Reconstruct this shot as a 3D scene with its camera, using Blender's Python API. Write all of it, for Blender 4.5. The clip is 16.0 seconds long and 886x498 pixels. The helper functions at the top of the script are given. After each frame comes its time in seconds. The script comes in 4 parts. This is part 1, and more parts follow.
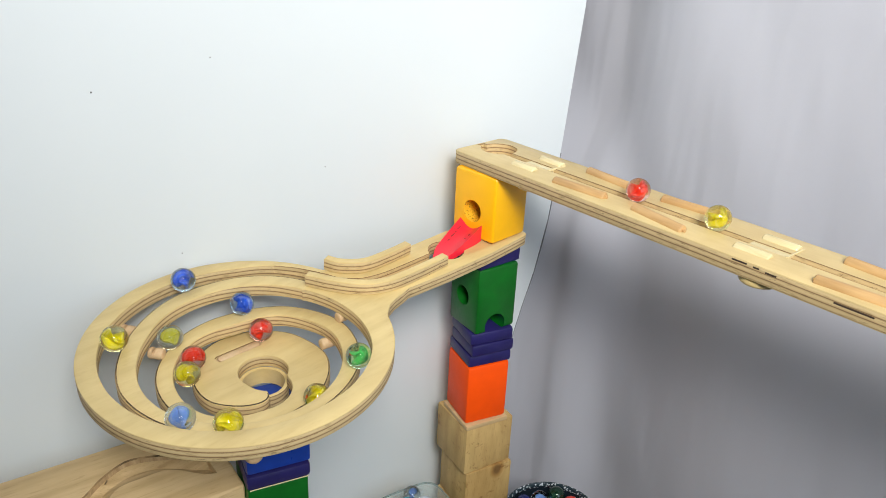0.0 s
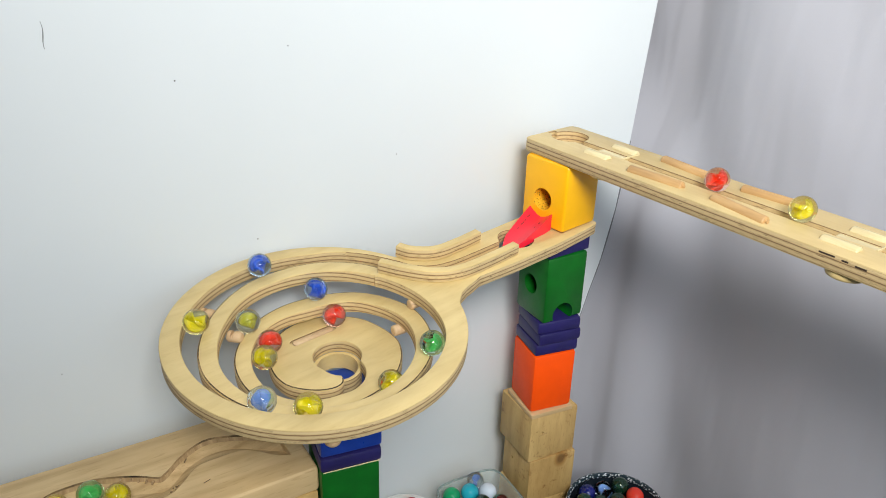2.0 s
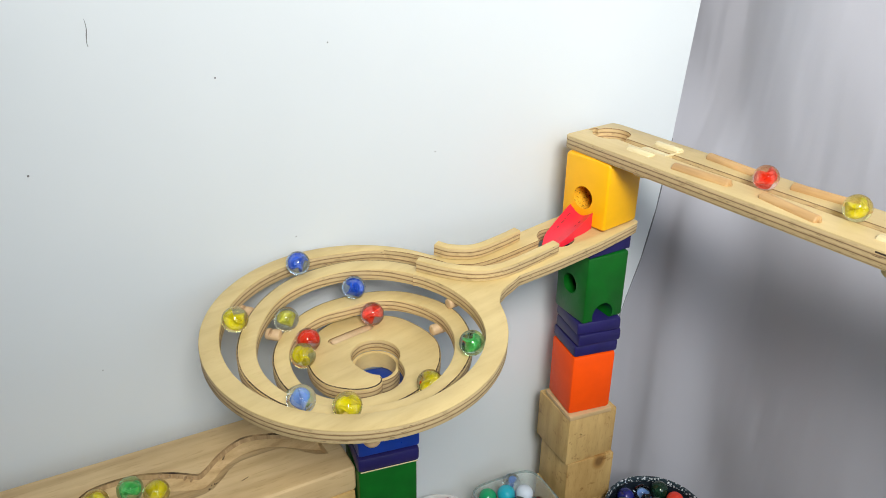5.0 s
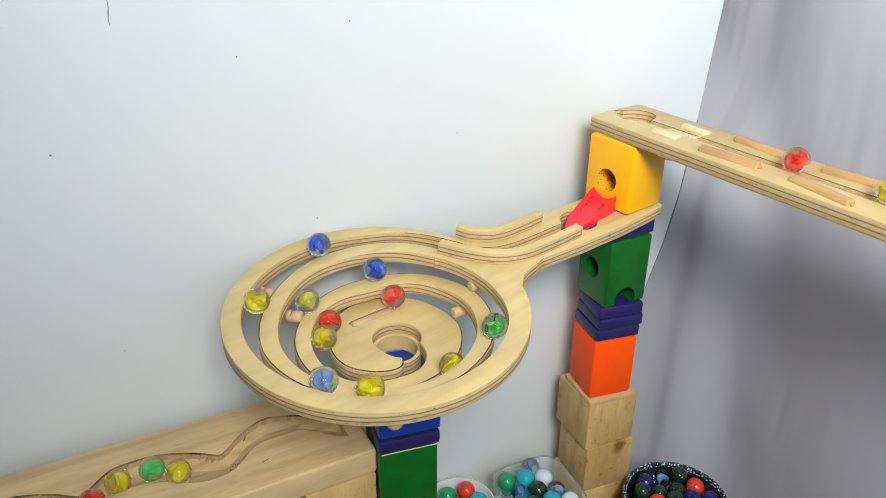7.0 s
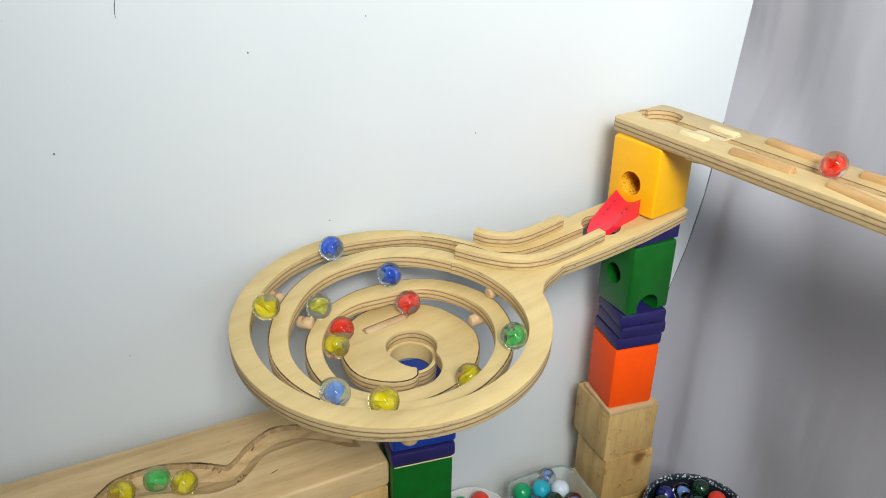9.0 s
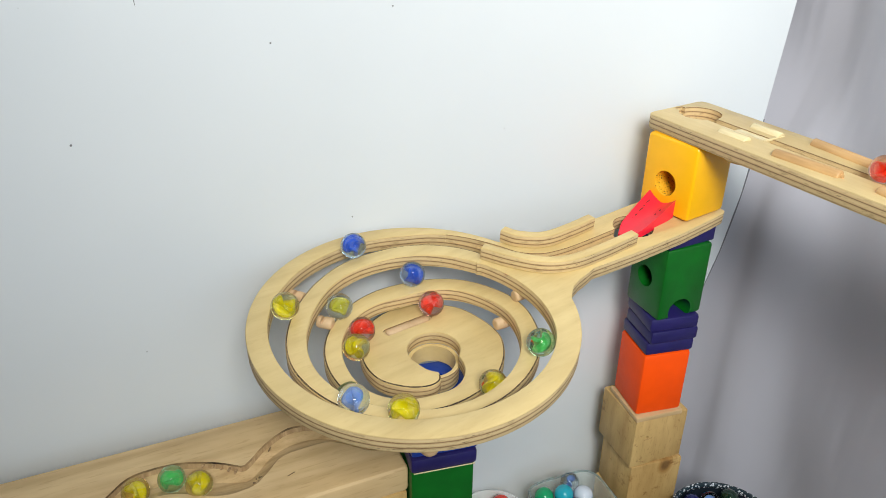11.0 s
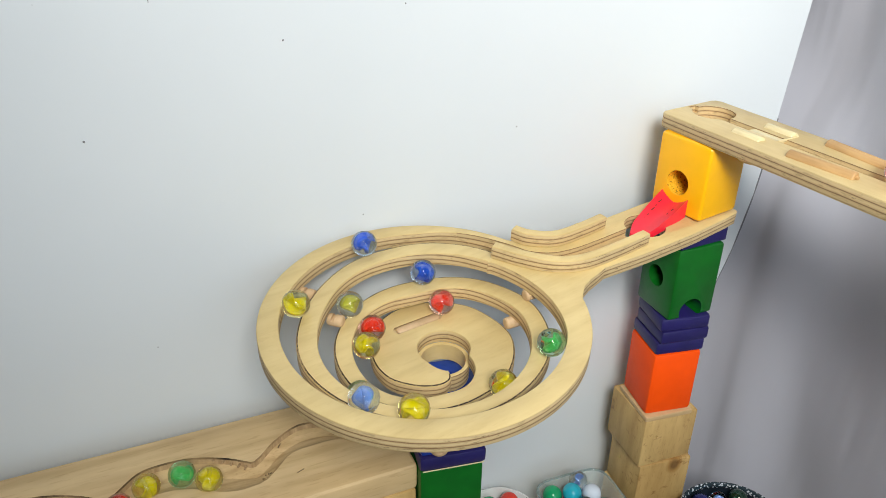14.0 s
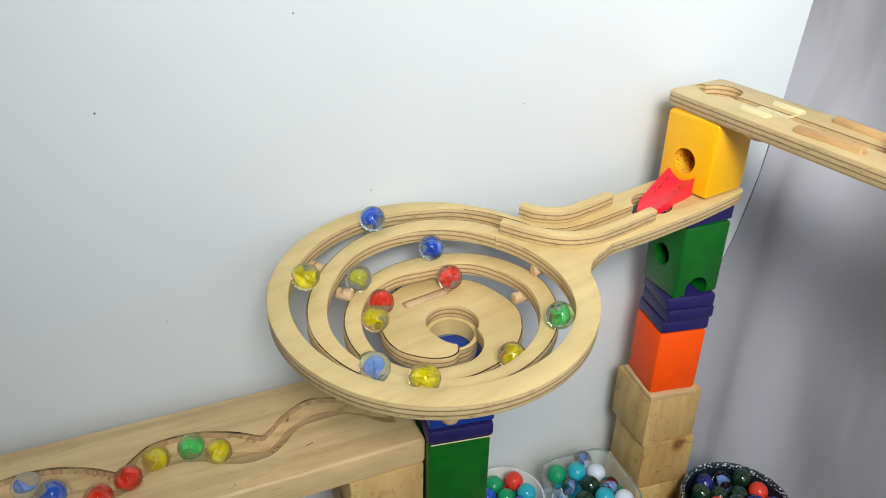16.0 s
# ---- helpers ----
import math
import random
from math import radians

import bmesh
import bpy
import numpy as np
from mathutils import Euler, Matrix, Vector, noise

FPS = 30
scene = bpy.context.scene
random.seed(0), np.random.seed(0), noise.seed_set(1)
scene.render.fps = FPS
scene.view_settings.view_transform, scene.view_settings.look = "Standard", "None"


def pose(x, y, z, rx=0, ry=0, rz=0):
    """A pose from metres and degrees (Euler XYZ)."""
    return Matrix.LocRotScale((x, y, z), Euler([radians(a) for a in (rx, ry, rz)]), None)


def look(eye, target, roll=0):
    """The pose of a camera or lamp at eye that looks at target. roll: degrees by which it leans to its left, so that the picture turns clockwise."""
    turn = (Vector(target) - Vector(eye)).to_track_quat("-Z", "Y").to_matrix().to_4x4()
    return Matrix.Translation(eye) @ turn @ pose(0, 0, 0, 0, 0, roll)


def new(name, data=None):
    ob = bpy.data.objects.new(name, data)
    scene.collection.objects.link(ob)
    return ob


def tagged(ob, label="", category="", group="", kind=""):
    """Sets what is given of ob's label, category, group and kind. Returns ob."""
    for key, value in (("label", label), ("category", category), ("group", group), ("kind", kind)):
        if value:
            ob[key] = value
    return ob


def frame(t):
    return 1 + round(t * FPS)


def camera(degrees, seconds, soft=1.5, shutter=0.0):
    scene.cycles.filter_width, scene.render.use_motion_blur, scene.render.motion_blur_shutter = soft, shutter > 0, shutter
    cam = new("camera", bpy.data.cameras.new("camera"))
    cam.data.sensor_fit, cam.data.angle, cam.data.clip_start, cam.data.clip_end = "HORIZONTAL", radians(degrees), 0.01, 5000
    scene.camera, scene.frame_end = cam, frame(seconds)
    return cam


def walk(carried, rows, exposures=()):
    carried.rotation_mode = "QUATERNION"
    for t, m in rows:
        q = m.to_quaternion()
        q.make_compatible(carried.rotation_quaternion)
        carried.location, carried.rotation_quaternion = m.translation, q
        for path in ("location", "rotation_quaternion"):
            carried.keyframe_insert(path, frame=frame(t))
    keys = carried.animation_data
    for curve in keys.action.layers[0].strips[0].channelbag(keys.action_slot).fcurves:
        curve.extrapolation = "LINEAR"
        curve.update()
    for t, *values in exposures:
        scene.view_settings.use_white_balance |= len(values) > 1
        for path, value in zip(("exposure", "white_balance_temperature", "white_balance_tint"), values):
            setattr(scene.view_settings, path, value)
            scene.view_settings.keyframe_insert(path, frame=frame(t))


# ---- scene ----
cam = camera(60.62, 16.0, soft=0.5)
ROWS = [
    (0.0, 0.4454, -0.4440, 0.5777, 65.83, -2.34, 44.34),
    (0.5, 0.4403, -0.4460, 0.5750, 64.59, -2.31, 45.05),
    (1.0, 0.4383, -0.4487, 0.5774, 64.48, -1.89, 46.08),
    (1.5, 0.4385, -0.4517, 0.5754, 64.37, -1.68, 46.56),
    (2.0, 0.4327, -0.4559, 0.5785, 64.65, -1.40, 47.95),
    (2.5, 0.4311, -0.4567, 0.5794, 64.74, -1.16, 48.69),
    (3.0, 0.4297, -0.4562, 0.5809, 64.93, -0.91, 49.56),
    (3.5, 0.4290, -0.4569, 0.5796, 65.02, -0.77, 49.90),
    (4.0, 0.4274, -0.4564, 0.5788, 64.92, -0.72, 50.03),
    (6.5, 0.4193, -0.4558, 0.5707, 63.52, -0.58, 50.85),
    (7.0, 0.4172, -0.4578, 0.5713, 63.34, -0.48, 51.30),
    (7.5, 0.4137, -0.4549, 0.5672, 63.40, -0.46, 51.42),
    (8.0, 0.4072, -0.4540, 0.5647, 63.25, -0.42, 51.76),
    (8.5, 0.4031, -0.4518, 0.5647, 63.17, -0.59, 51.96),
    (9.0, 0.3982, -0.4474, 0.5664, 63.13, -0.58, 52.35),
    (11.5, 0.3805, -0.4349, 0.5647, 61.93, -0.81, 54.92),
    (12.0, 0.3796, -0.4343, 0.5655, 61.67, -0.86, 55.17),
    (12.5, 0.3787, -0.4339, 0.5661, 61.68, -0.80, 55.32),
    (13.0, 0.3792, -0.4346, 0.5667, 61.80, -0.82, 55.33),
    (13.5, 0.3795, -0.4348, 0.5663, 61.74, -0.82, 55.29),
    (14.0, 0.3794, -0.4359, 0.5675, 61.73, -0.87, 55.31),
    (14.5, 0.3795, -0.4349, 0.5672, 61.77, -0.86, 55.28),
    (15.0, 0.3789, -0.4338, 0.5661, 61.74, -0.94, 55.23),
    (15.5, 0.3793, -0.4329, 0.5651, 61.69, -0.98, 55.03),
    (15.8, 0.3799, -0.4364, 0.5628, 61.58, -1.00, 55.08),
    (16.0, 0.3820, -0.4455, 0.5571, 61.28, -1.05, 55.28),
]
walk(cam, [(t, pose(x, y, z, rx, ry, rz)) for t, x, y, z, rx, ry, rz in ROWS])

# ---------------------------------------------------------------- light
world = bpy.data.worlds.new("world")
scene.world = world
world.use_nodes = True
world.node_tree.nodes["Background"].inputs["Color"].default_value = (0.85, 0.92, 1.0, 1)
world.node_tree.nodes["Background"].inputs["Strength"].default_value = 0.004


def area_lamp(name, eye, target, size_x, size_y, watts, colour, spread=180):
    data = bpy.data.lights.new(name, "AREA")
    data.shape, data.size, data.size_y, data.energy, data.color = "RECTANGLE", size_x, size_y, watts, colour
    data.spread = radians(spread)
    ob = new(name, data)
    ob.matrix_world = look(eye, target)
    return ob


area_lamp("shaded_lamp", (0.77, -0.54, 0.97), (0.06, 0.15, 0.47), 0.32, 0.32, 4.7, (1.0, 0.980, 0.925), 95)
area_lamp("window_light", (1.75, -0.55, 0.85), (0.0, 0.05, 0.20), 0.8, 1.0, 7.0, (0.74, 0.89, 1.0))
scene.view_settings.exposure = -0.12

# ---------------------------------------------------------------- materials


def base_material(name, rough=0.5, metal=0.0):
    m = bpy.data.materials.new(name)
    m.use_nodes = True
    bsdf = m.node_tree.nodes["Principled BSDF"]
    bsdf.inputs["Roughness"].default_value = rough
    bsdf.inputs["Metallic"].default_value = metal
    return m, m.node_tree, bsdf


def add(tree, kind, **values):
    node = tree.nodes.new(kind)
    for key, value in values.items():
        node.inputs[key].default_value = value
    return node


def ramp_node(tree, stops):
    node = tree.nodes.new("ShaderNodeValToRGB")
    el = node.color_ramp.elements
    while len(el) < len(stops):
        el.new(0.5)
    for e, (p, c) in zip(el, stops):
        e.position, e.color = p, (*c, 1)
    return node


def coords(tree, scale=(1, 1, 1), rot=(0, 0, 0), shift=True):
    tc = tree.nodes.new("ShaderNodeTexCoord")
    mp = tree.nodes.new("ShaderNodeMapping")
    mp.inputs["Scale"].default_value = scale
    mp.inputs["Rotation"].default_value = [radians(a) for a in rot]
    tree.links.new(tc.outputs["Object"], mp.inputs["Vector"])
    if shift:
        info = tree.nodes.new("ShaderNodeObjectInfo")
        mul = tree.nodes.new("ShaderNodeMath")
        mul.operation = "MULTIPLY"
        mul.inputs[1].default_value = 7.0
        tree.links.new(info.outputs["Random"], mul.inputs[0])
        comb = tree.nodes.new("ShaderNodeCombineXYZ")
        for k in "XYZ":
            tree.links.new(mul.outputs[0], comb.inputs[k])
        tree.links.new(comb.outputs[0], mp.inputs["Location"])
    return mp


def bump(tree, bsdf, height, strength=0.2, distance=0.0005):
    b = add(tree, "ShaderNodeBump", Strength=strength, Distance=distance)
    tree.links.new(height, b.inputs["Height"])
    tree.links.new(b.outputs[0], bsdf.inputs["Normal"])


def mix(tree, kind, fac, a, b):
    node = tree.nodes.new("ShaderNodeMix")
    node.data_type, node.blend_type = "RGBA", kind
    for sock, value in ((node.inputs[0], fac), (node.inputs[6], a), (node.inputs[7], b)):
        if hasattr(value, "links"):
            tree.links.new(value, sock)
        elif isinstance(value, (int, float)):
            sock.default_value = value
        else:
            sock.default_value = (*value, 1)
    return node.outputs[2]


def wood(name, dark, light, stretch=(60, 8, 60), rough=0.5, knots=False, contrast=1.0, rot=(0, 0, 0), grain=1.0, figure=0.0):
    """Wood with long streaks along the axis that has the small number in stretch, and fine pores."""
    m, t, bsdf = base_material(name, rough)
    mp = coords(t, stretch, rot)
    n1 = add(t, "ShaderNodeTexNoise", Scale=1.0, Detail=5.0, Roughness=0.6, Distortion=0.6)
    t.links.new(mp.outputs[0], n1.inputs["Vector"])
    r1 = ramp_node(t, [(0.5 - 0.22 * contrast, dark), (0.5 + 0.2 * contrast, light)])
    t.links.new(n1.outputs["Fac"], r1.inputs[0])
    mp2 = coords(t, tuple(s * 7 for s in stretch), rot)
    n2 = add(t, "ShaderNodeTexNoise", Scale=1.0, Detail=3.0)
    t.links.new(mp2.outputs[0], n2.inputs["Vector"])
    r2 = ramp_node(t, [(0.30, (0.80, 0.75, 0.68)), (0.56, (1, 1, 1))])
    t.links.new(n2.outputs["Fac"], r2.inputs[0])
    col = mix(t, "MULTIPLY", 0.45 * grain, r1.outputs[0], r2.outputs[0])
    mp3 = coords(t, (22, 22, 22))
    n3 = add(t, "ShaderNodeTexNoise", Scale=1.0, Detail=2.0)
    t.links.new(mp3.outputs[0], n3.inputs["Vector"])
    r3 = ramp_node(t, [(0.3, (0.82, 0.78, 0.72)), (0.65, (1.05, 1.03, 1.0))])
    t.links.new(n3.outputs["Fac"], r3.inputs[0])
    col = mix(t, "MULTIPLY", 0.6, col, r3.outputs[0])
    if figure:
        mp5 = coords(t, tuple(s * 0.55 for s in stretch), rot)
        wv = add(t, "ShaderNodeTexWave", Scale=0.9, Distortion=5.0, Detail=3.0)
        wv.inputs["Detail Scale"].default_value = 0.8
        t.links.new(mp5.outputs[0], wv.inputs["Vector"])
        r5 = ramp_node(t, [(0.0, (0.62, 0.50, 0.36)), (0.35, (0.95, 0.92, 0.88)), (0.9, (1.06, 1.05, 1.03))])
        t.links.new(wv.outputs["Fac"], r5.inputs[0])
        col = mix(t, "MULTIPLY", figure, col, r5.outputs[0])
        mp6 = coords(t, tuple(s * 22 for s in stretch), rot)
        n6 = add(t, "ShaderNodeTexNoise", Scale=1.0, Detail=2.0)
        t.links.new(mp6.outputs[0], n6.inputs["Vector"])
        r6 = ramp_node(t, [(0.30, (0.60, 0.48, 0.35)), (0.42, (1, 1, 1))])
        t.links.new(n6.outputs["Fac"], r6.inputs[0])
        col = mix(t, "MULTIPLY", figure, col, r6.outputs[0])
    if knots:
        mp4 = coords(t, (34, 34, 26))
        vo = add(t, "ShaderNodeTexVoronoi", Scale=1.0)
        t.links.new(mp4.outputs[0], vo.inputs["Vector"])
        r4 = ramp_node(t, [(0.10, (0.22, 0.12, 0.05)), (0.20, (0.70, 0.55, 0.36)), (0.30, (1, 1, 1))])
        t.links.new(vo.outputs["Distance"], r4.inputs[0])
        col = mix(t, "MULTIPLY", 0.8, col, r4.outputs[0])
        mp7 = coords(t, (70, 70, 110))
        n7 = add(t, "ShaderNodeTexNoise", Scale=1.0, Detail=5.0, Roughness=0.7)
        t.links.new(mp7.outputs[0], n7.inputs["Vector"])
        r7 = ramp_node(t, [(0.58, (1, 1, 1)), (0.70, (0.42, 0.27, 0.14))])
        t.links.new(n7.outputs["Fac"], r7.inputs[0])
        col = mix(t, "MULTIPLY", 0.8, col, r7.outputs[0])
    t.links.new(col, bsdf.inputs["Base Color"])
    bump(t, bsdf, n2.outputs["Fac"], 0.15, 0.0004)
    return m


def ply_edge(name, thick, layers=7):
    """Sawn edge of plywood: light and brown layers stacked along local z, scorched here and there."""
    m, t, bsdf = base_material(name, 0.62)
    tc = t.nodes.new("ShaderNodeTexCoord")
    sep = t.nodes.new("ShaderNodeSeparateXYZ")
    t.links.new(tc.outputs["Object"], sep.inputs[0])
    mp = coords(t, (45, 45, 45))
    nz = add(t, "ShaderNodeTexNoise", Scale=1.0, Detail=2.0)
    t.links.new(mp.outputs[0], nz.inputs["Vector"])
    sc = t.nodes.new("ShaderNodeMath")
    sc.operation = "MULTIPLY_ADD"
    sc.inputs[1].default_value = layers / thick
    t.links.new(sep.outputs["Z"], sc.inputs[0])
    wob = t.nodes.new("ShaderNodeMath")
    wob.operation = "MULTIPLY"
    wob.inputs[1].default_value = 0.22
    t.links.new(nz.outputs["Fac"], wob.inputs[0])
    t.links.new(wob.outputs[0], sc.inputs[2])
    fr = t.nodes.new("ShaderNodeMath")
    fr.operation = "PINGPONG"
    fr.inputs[1].default_value = 1.0
    t.links.new(sc.outputs[0], fr.inputs[0])
    r = ramp_node(t, [(0.05, (0.23, 0.140, 0.065)), (0.20, (0.42, 0.285, 0.140)), (0.40, (0.57, 0.415, 0.210)), (0.75, (0.64, 0.49, 0.260))])
    t.links.new(fr.outputs[0], r.inputs[0])
    mp2 = coords(t, (160, 160, 700))
    n2 = add(t, "ShaderNodeTexNoise", Scale=1.0, Detail=4.0)
    t.links.new(mp2.outputs[0], n2.inputs["Vector"])
    r2 = ramp_node(t, [(0.30, (0.30, 0.22, 0.15)), (0.46, (1, 1, 1))])
    t.links.new(n2.outputs["Fac"], r2.inputs[0])
    col = mix(t, "MULTIPLY", 0.35, r.outputs[0], r2.outputs[0])
    mp3 = coords(t, (70, 70, 620))
    n3 = add(t, "ShaderNodeTexNoise", Scale=1.0, Detail=6.0, Roughness=0.75)
    t.links.new(mp3.outputs[0], n3.inputs["Vector"])
    r3 = ramp_node(t, [(0.60, (1, 1, 1)), (0.67, (0.16, 0.09, 0.05))])
    t.links.new(n3.outputs["Fac"], r3.inputs[0])
    col = mix(t, "MULTIPLY", 0.85, col, r3.outputs[0])
    t.links.new(col, bsdf.inputs["Base Color"])
    bump(t, bsdf, n2.outputs["Fac"], 0.35, 0.0005)
    return m


def paint(name, colour, rough=0.35, worn=0.12):
    """Stained and lacquered wood: nearly even colour, faint mottling and tiny dents."""
    m, t, bsdf = base_material(name, rough)
    mp = coords(t, (55, 55, 55))
    n = add(t, "ShaderNodeTexNoise", Scale=1.0, Detail=4.0)
    t.links.new(mp.outputs[0], n.inputs["Vector"])
    lo = tuple(c * (1 - worn * 1.6) for c in colour)
    hi = tuple(min(1, c * (1 + worn)) for c in colour)
    r = ramp_node(t, [(0.3, lo), (0.7, hi)])
    t.links.new(n.outputs["Fac"], r.inputs[0])
    t.links.new(r.outputs[0], bsdf.inputs["Base Color"])
    mp2 = coords(t, (500, 500, 240))
    n2 = add(t, "ShaderNodeTexNoise", Scale=1.0, Detail=3.0)
    t.links.new(mp2.outputs[0], n2.inputs["Vector"])
    rr = t.nodes.new("ShaderNodeMapRange")
    rr.inputs["To Min"].default_value, rr.inputs["To Max"].default_value = rough - 0.08, rough + 0.12
    t.links.new(n2.outputs["Fac"], rr.inputs["Value"])
    t.links.new(rr.outputs[0], bsdf.inputs["Roughness"])
    bump(t, bsdf, n2.outputs["Fac"], 0.12, 0.0003)
    return m


BIRCH = wood("birch_ply_face", (0.64, 0.490, 0.222), (0.735, 0.590, 0.288), (40, 7, 40), 0.45, contrast=1.3, grain=0.5, figure=0.10)
BIRCH_CROSS = wood("birch_ply_face_cross", (0.60, 0.460, 0.220), (0.69, 0.550, 0.28), (7, 40, 40), 0.45, contrast=1.3, grain=0.5, figure=0.10)
EDGE = ply_edge("birch_ply_edge", 0.012)
BEECH = wood("beech_dowel", (0.47, 0.285, 0.120), (0.60, 0.385, 0.175), (9, 90, 90), 0.45)
PALE = wood("pale_glue_coated_dowel", (0.70, 0.60, 0.34), (0.78, 0.68, 0.42), (9, 80, 80), 0.25)
BALSA = wood("peg_wood", (0.58, 0.40, 0.23), (0.67, 0.49, 0.30), (40, 40, 40), 0.45)
PLANK = wood("carved_plank_wood", (0.60, 0.430, 0.215), (0.75, 0.580, 0.33), (26, 3, 26), 0.5, contrast=1.2, figure=0.28)
PINE = wood("rough_pine", (0.49, 0.325, 0.118), (0.66, 0.475, 0.205), (30, 30, 7), 0.6, knots=True, contrast=1.0, figure=0.3)
PINE_LIGHT = wood("sanded_pine", (0.55, 0.38, 0.19), (0.70, 0.53, 0.31), (45, 7, 45), 0.55)
BURN = base_material("scorched_wood", 0.9)[0]
BURN.node_tree.nodes["Principled BSDF"].inputs["Base Color"].default_value = (0.05, 0.03, 0.018, 1)


def scorched():
    """Ply edge burnt by the saw in dashes."""
    m, t, bsdf = base_material("scorched_ply_rim", 0.75)
    mp = coords(t, (1300, 1300, 500), shift=False)
    n = add(t, "ShaderNodeTexNoise", Scale=1.0, Detail=2.0)
    t.links.new(mp.outputs[0], n.inputs["Vector"])
    mp2 = coords(t, (13, 13, 13), shift=False)
    n2 = add(t, "ShaderNodeTexNoise", Scale=1.0, Detail=1.0)
    t.links.new(mp2.outputs[0], n2.inputs["Vector"])
    both = t.nodes.new("ShaderNodeMath")
    both.operation = "MULTIPLY_ADD"
    both.inputs[1].default_value = 0.9
    t.links.new(n2.outputs["Fac"], both.inputs[0])
    t.links.new(n.outputs["Fac"], both.inputs[2])
    r = ramp_node(t, [(0.80, (0.42, 0.28, 0.13)), (0.91, (0.035, 0.020, 0.011))])
    t.links.new(both.outputs[0], r.inputs[0])
    t.links.new(r.outputs[0], bsdf.inputs["Base Color"])
    return m


SCORCH = scorched()
CHANNEL = wood("carved_channel_wood", (0.54, 0.375, 0.180), (0.73, 0.555, 0.31), (60, 14, 60), 0.75, contrast=1.0, figure=0.35)
# Darker wood colour for the channel's steep far wall and the chisel stops.
STEEP = wood("darker_carved_wood", (0.30, 0.19, 0.09), (0.60, 0.44, 0.25), (70, 220, 20), 0.8)
CUT_LINE = wood("dark_cut_line", (0.03, 0.018, 0.01), (0.46, 0.32, 0.165), (28, 34, 20), 0.85, contrast=0.7)
def speckled_bore():
    """Drilled yellow wood: rough, with dark pores that the stain did not fill."""
    m, t, bsdf = base_material("yellow_drilled_bore", 0.7)
    mp = coords(t, (900, 520, 900))
    v = add(t, "ShaderNodeTexNoise", Scale=1.0, Detail=2.0)
    t.links.new(mp.outputs[0], v.inputs["Vector"])
    r = ramp_node(t, [(0.33, (0.10, 0.045, 0.004)), (0.42, (0.80, 0.40, 0.004)), (0.7, (0.92, 0.50, 0.03))])
    t.links.new(v.outputs["Fac"], r.inputs[0])
    t.links.new(r.outputs[0], bsdf.inputs["Base Color"])
    bump(t, bsdf, v.outputs["Fac"], 0.6, 0.0006)
    return m


YELLOW_BORE = speckled_bore()
YELLOW = paint("yellow_stain", (0.92, 0.47, 0.001), 0.35, 0.03)
GREEN = paint("green_stain", (0.0015, 0.110, 0.008))
ORANGE = paint("orange_stain", (1.0, 0.085, 0.001), 0.5, 0.05)
NAVY = paint("navy_stain", (0.017, 0.013, 0.105), 0.42)
BLUE = paint("blue_stain", (0.008, 0.055, 0.40), 0.3)
ORANGE.node_tree.nodes["Principled BSDF"].inputs["Specular IOR Level"].default_value = 0.25
RED = paint("red_plastic", (0.83, 0.018, 0.045), 0.3, 0.05)


def wall_paint():
    m, t, bsdf = base_material("white_board", 0.42)
    mp = coords(t, (3, 3, 3))
    n = add(t, "ShaderNodeTexNoise", Scale=1.0, Detail=4.0)
    t.links.new(mp.outputs[0], n.inputs["Vector"])
    r = ramp_node(t, [(0.35, (0.665, 0.715, 0.748)), (0.65, (0.705, 0.752, 0.782))])
    t.links.new(n.outputs["Fac"], r.inputs[0])
    mp2 = coords(t, (26, 26, 26))
    v = add(t, "ShaderNodeTexVoronoi", Scale=1.0)
    t.links.new(mp2.outputs[0], v.inputs["Vector"])
    r2 = ramp_node(t, [(0.012, (0.25, 0.25, 0.25)), (0.022, (1, 1, 1))])
    t.links.new(v.outputs["Distance"], r2.inputs[0])
    col = mix(t, "MULTIPLY", 0.6, r.outputs[0], r2.outputs[0])
    t.links.new(col, bsdf.inputs["Base Color"])
    mp3 = coords(t, (90, 90, 90))
    n3 = add(t, "ShaderNodeTexNoise", Scale=1.0, Detail=3.0)
    t.links.new(mp3.outputs[0], n3.inputs["Vector"])
    bump(t, bsdf, n3.outputs["Fac"], 0.06, 0.0006)
    return m


def cloth():
    m, t, bsdf = base_material("grey_cloth", 0.85)
    mp = coords(t, (4, 4, 1.5))
    n = add(t, "ShaderNodeTexNoise", Scale=1.0, Detail=5.0)
    t.links.new(mp.outputs[0], n.inputs["Vector"])
    r = ramp_node(t, [(0.3, (0.605, 0.615, 0.695)), (0.7, (0.68, 0.69, 0.775))])
    t.links.new(n.outputs["Fac"], r.inputs[0])
    t.links.new(r.outputs[0], bsdf.inputs["Base Color"])
    mp2 = coords(t, (1500, 1500, 1500))
    n2 = add(t, "ShaderNodeTexNoise", Scale=1.0, Detail=1.0)
    t.links.new(mp2.outputs[0], n2.inputs["Vector"])
    bump(t, bsdf, n2.outputs["Fac"], 0.2, 0.0003)
    bsdf.inputs["Sheen Weight"].default_value = 0.3
    glow = t.nodes.new("ShaderNodeBsdfTranslucent")
    glow.inputs["Color"].default_value = (0.62, 0.62, 0.66, 1)
    both = t.nodes.new("ShaderNodeMixShader")
    both.inputs[0].default_value = 0.22
    t.links.new(bsdf.outputs[0], both.inputs[1])
    t.links.new(glow.outputs[0], both.inputs[2])
    t.links.new(both.outputs[0], t.nodes["Material Output"].inputs["Surface"])
    return m


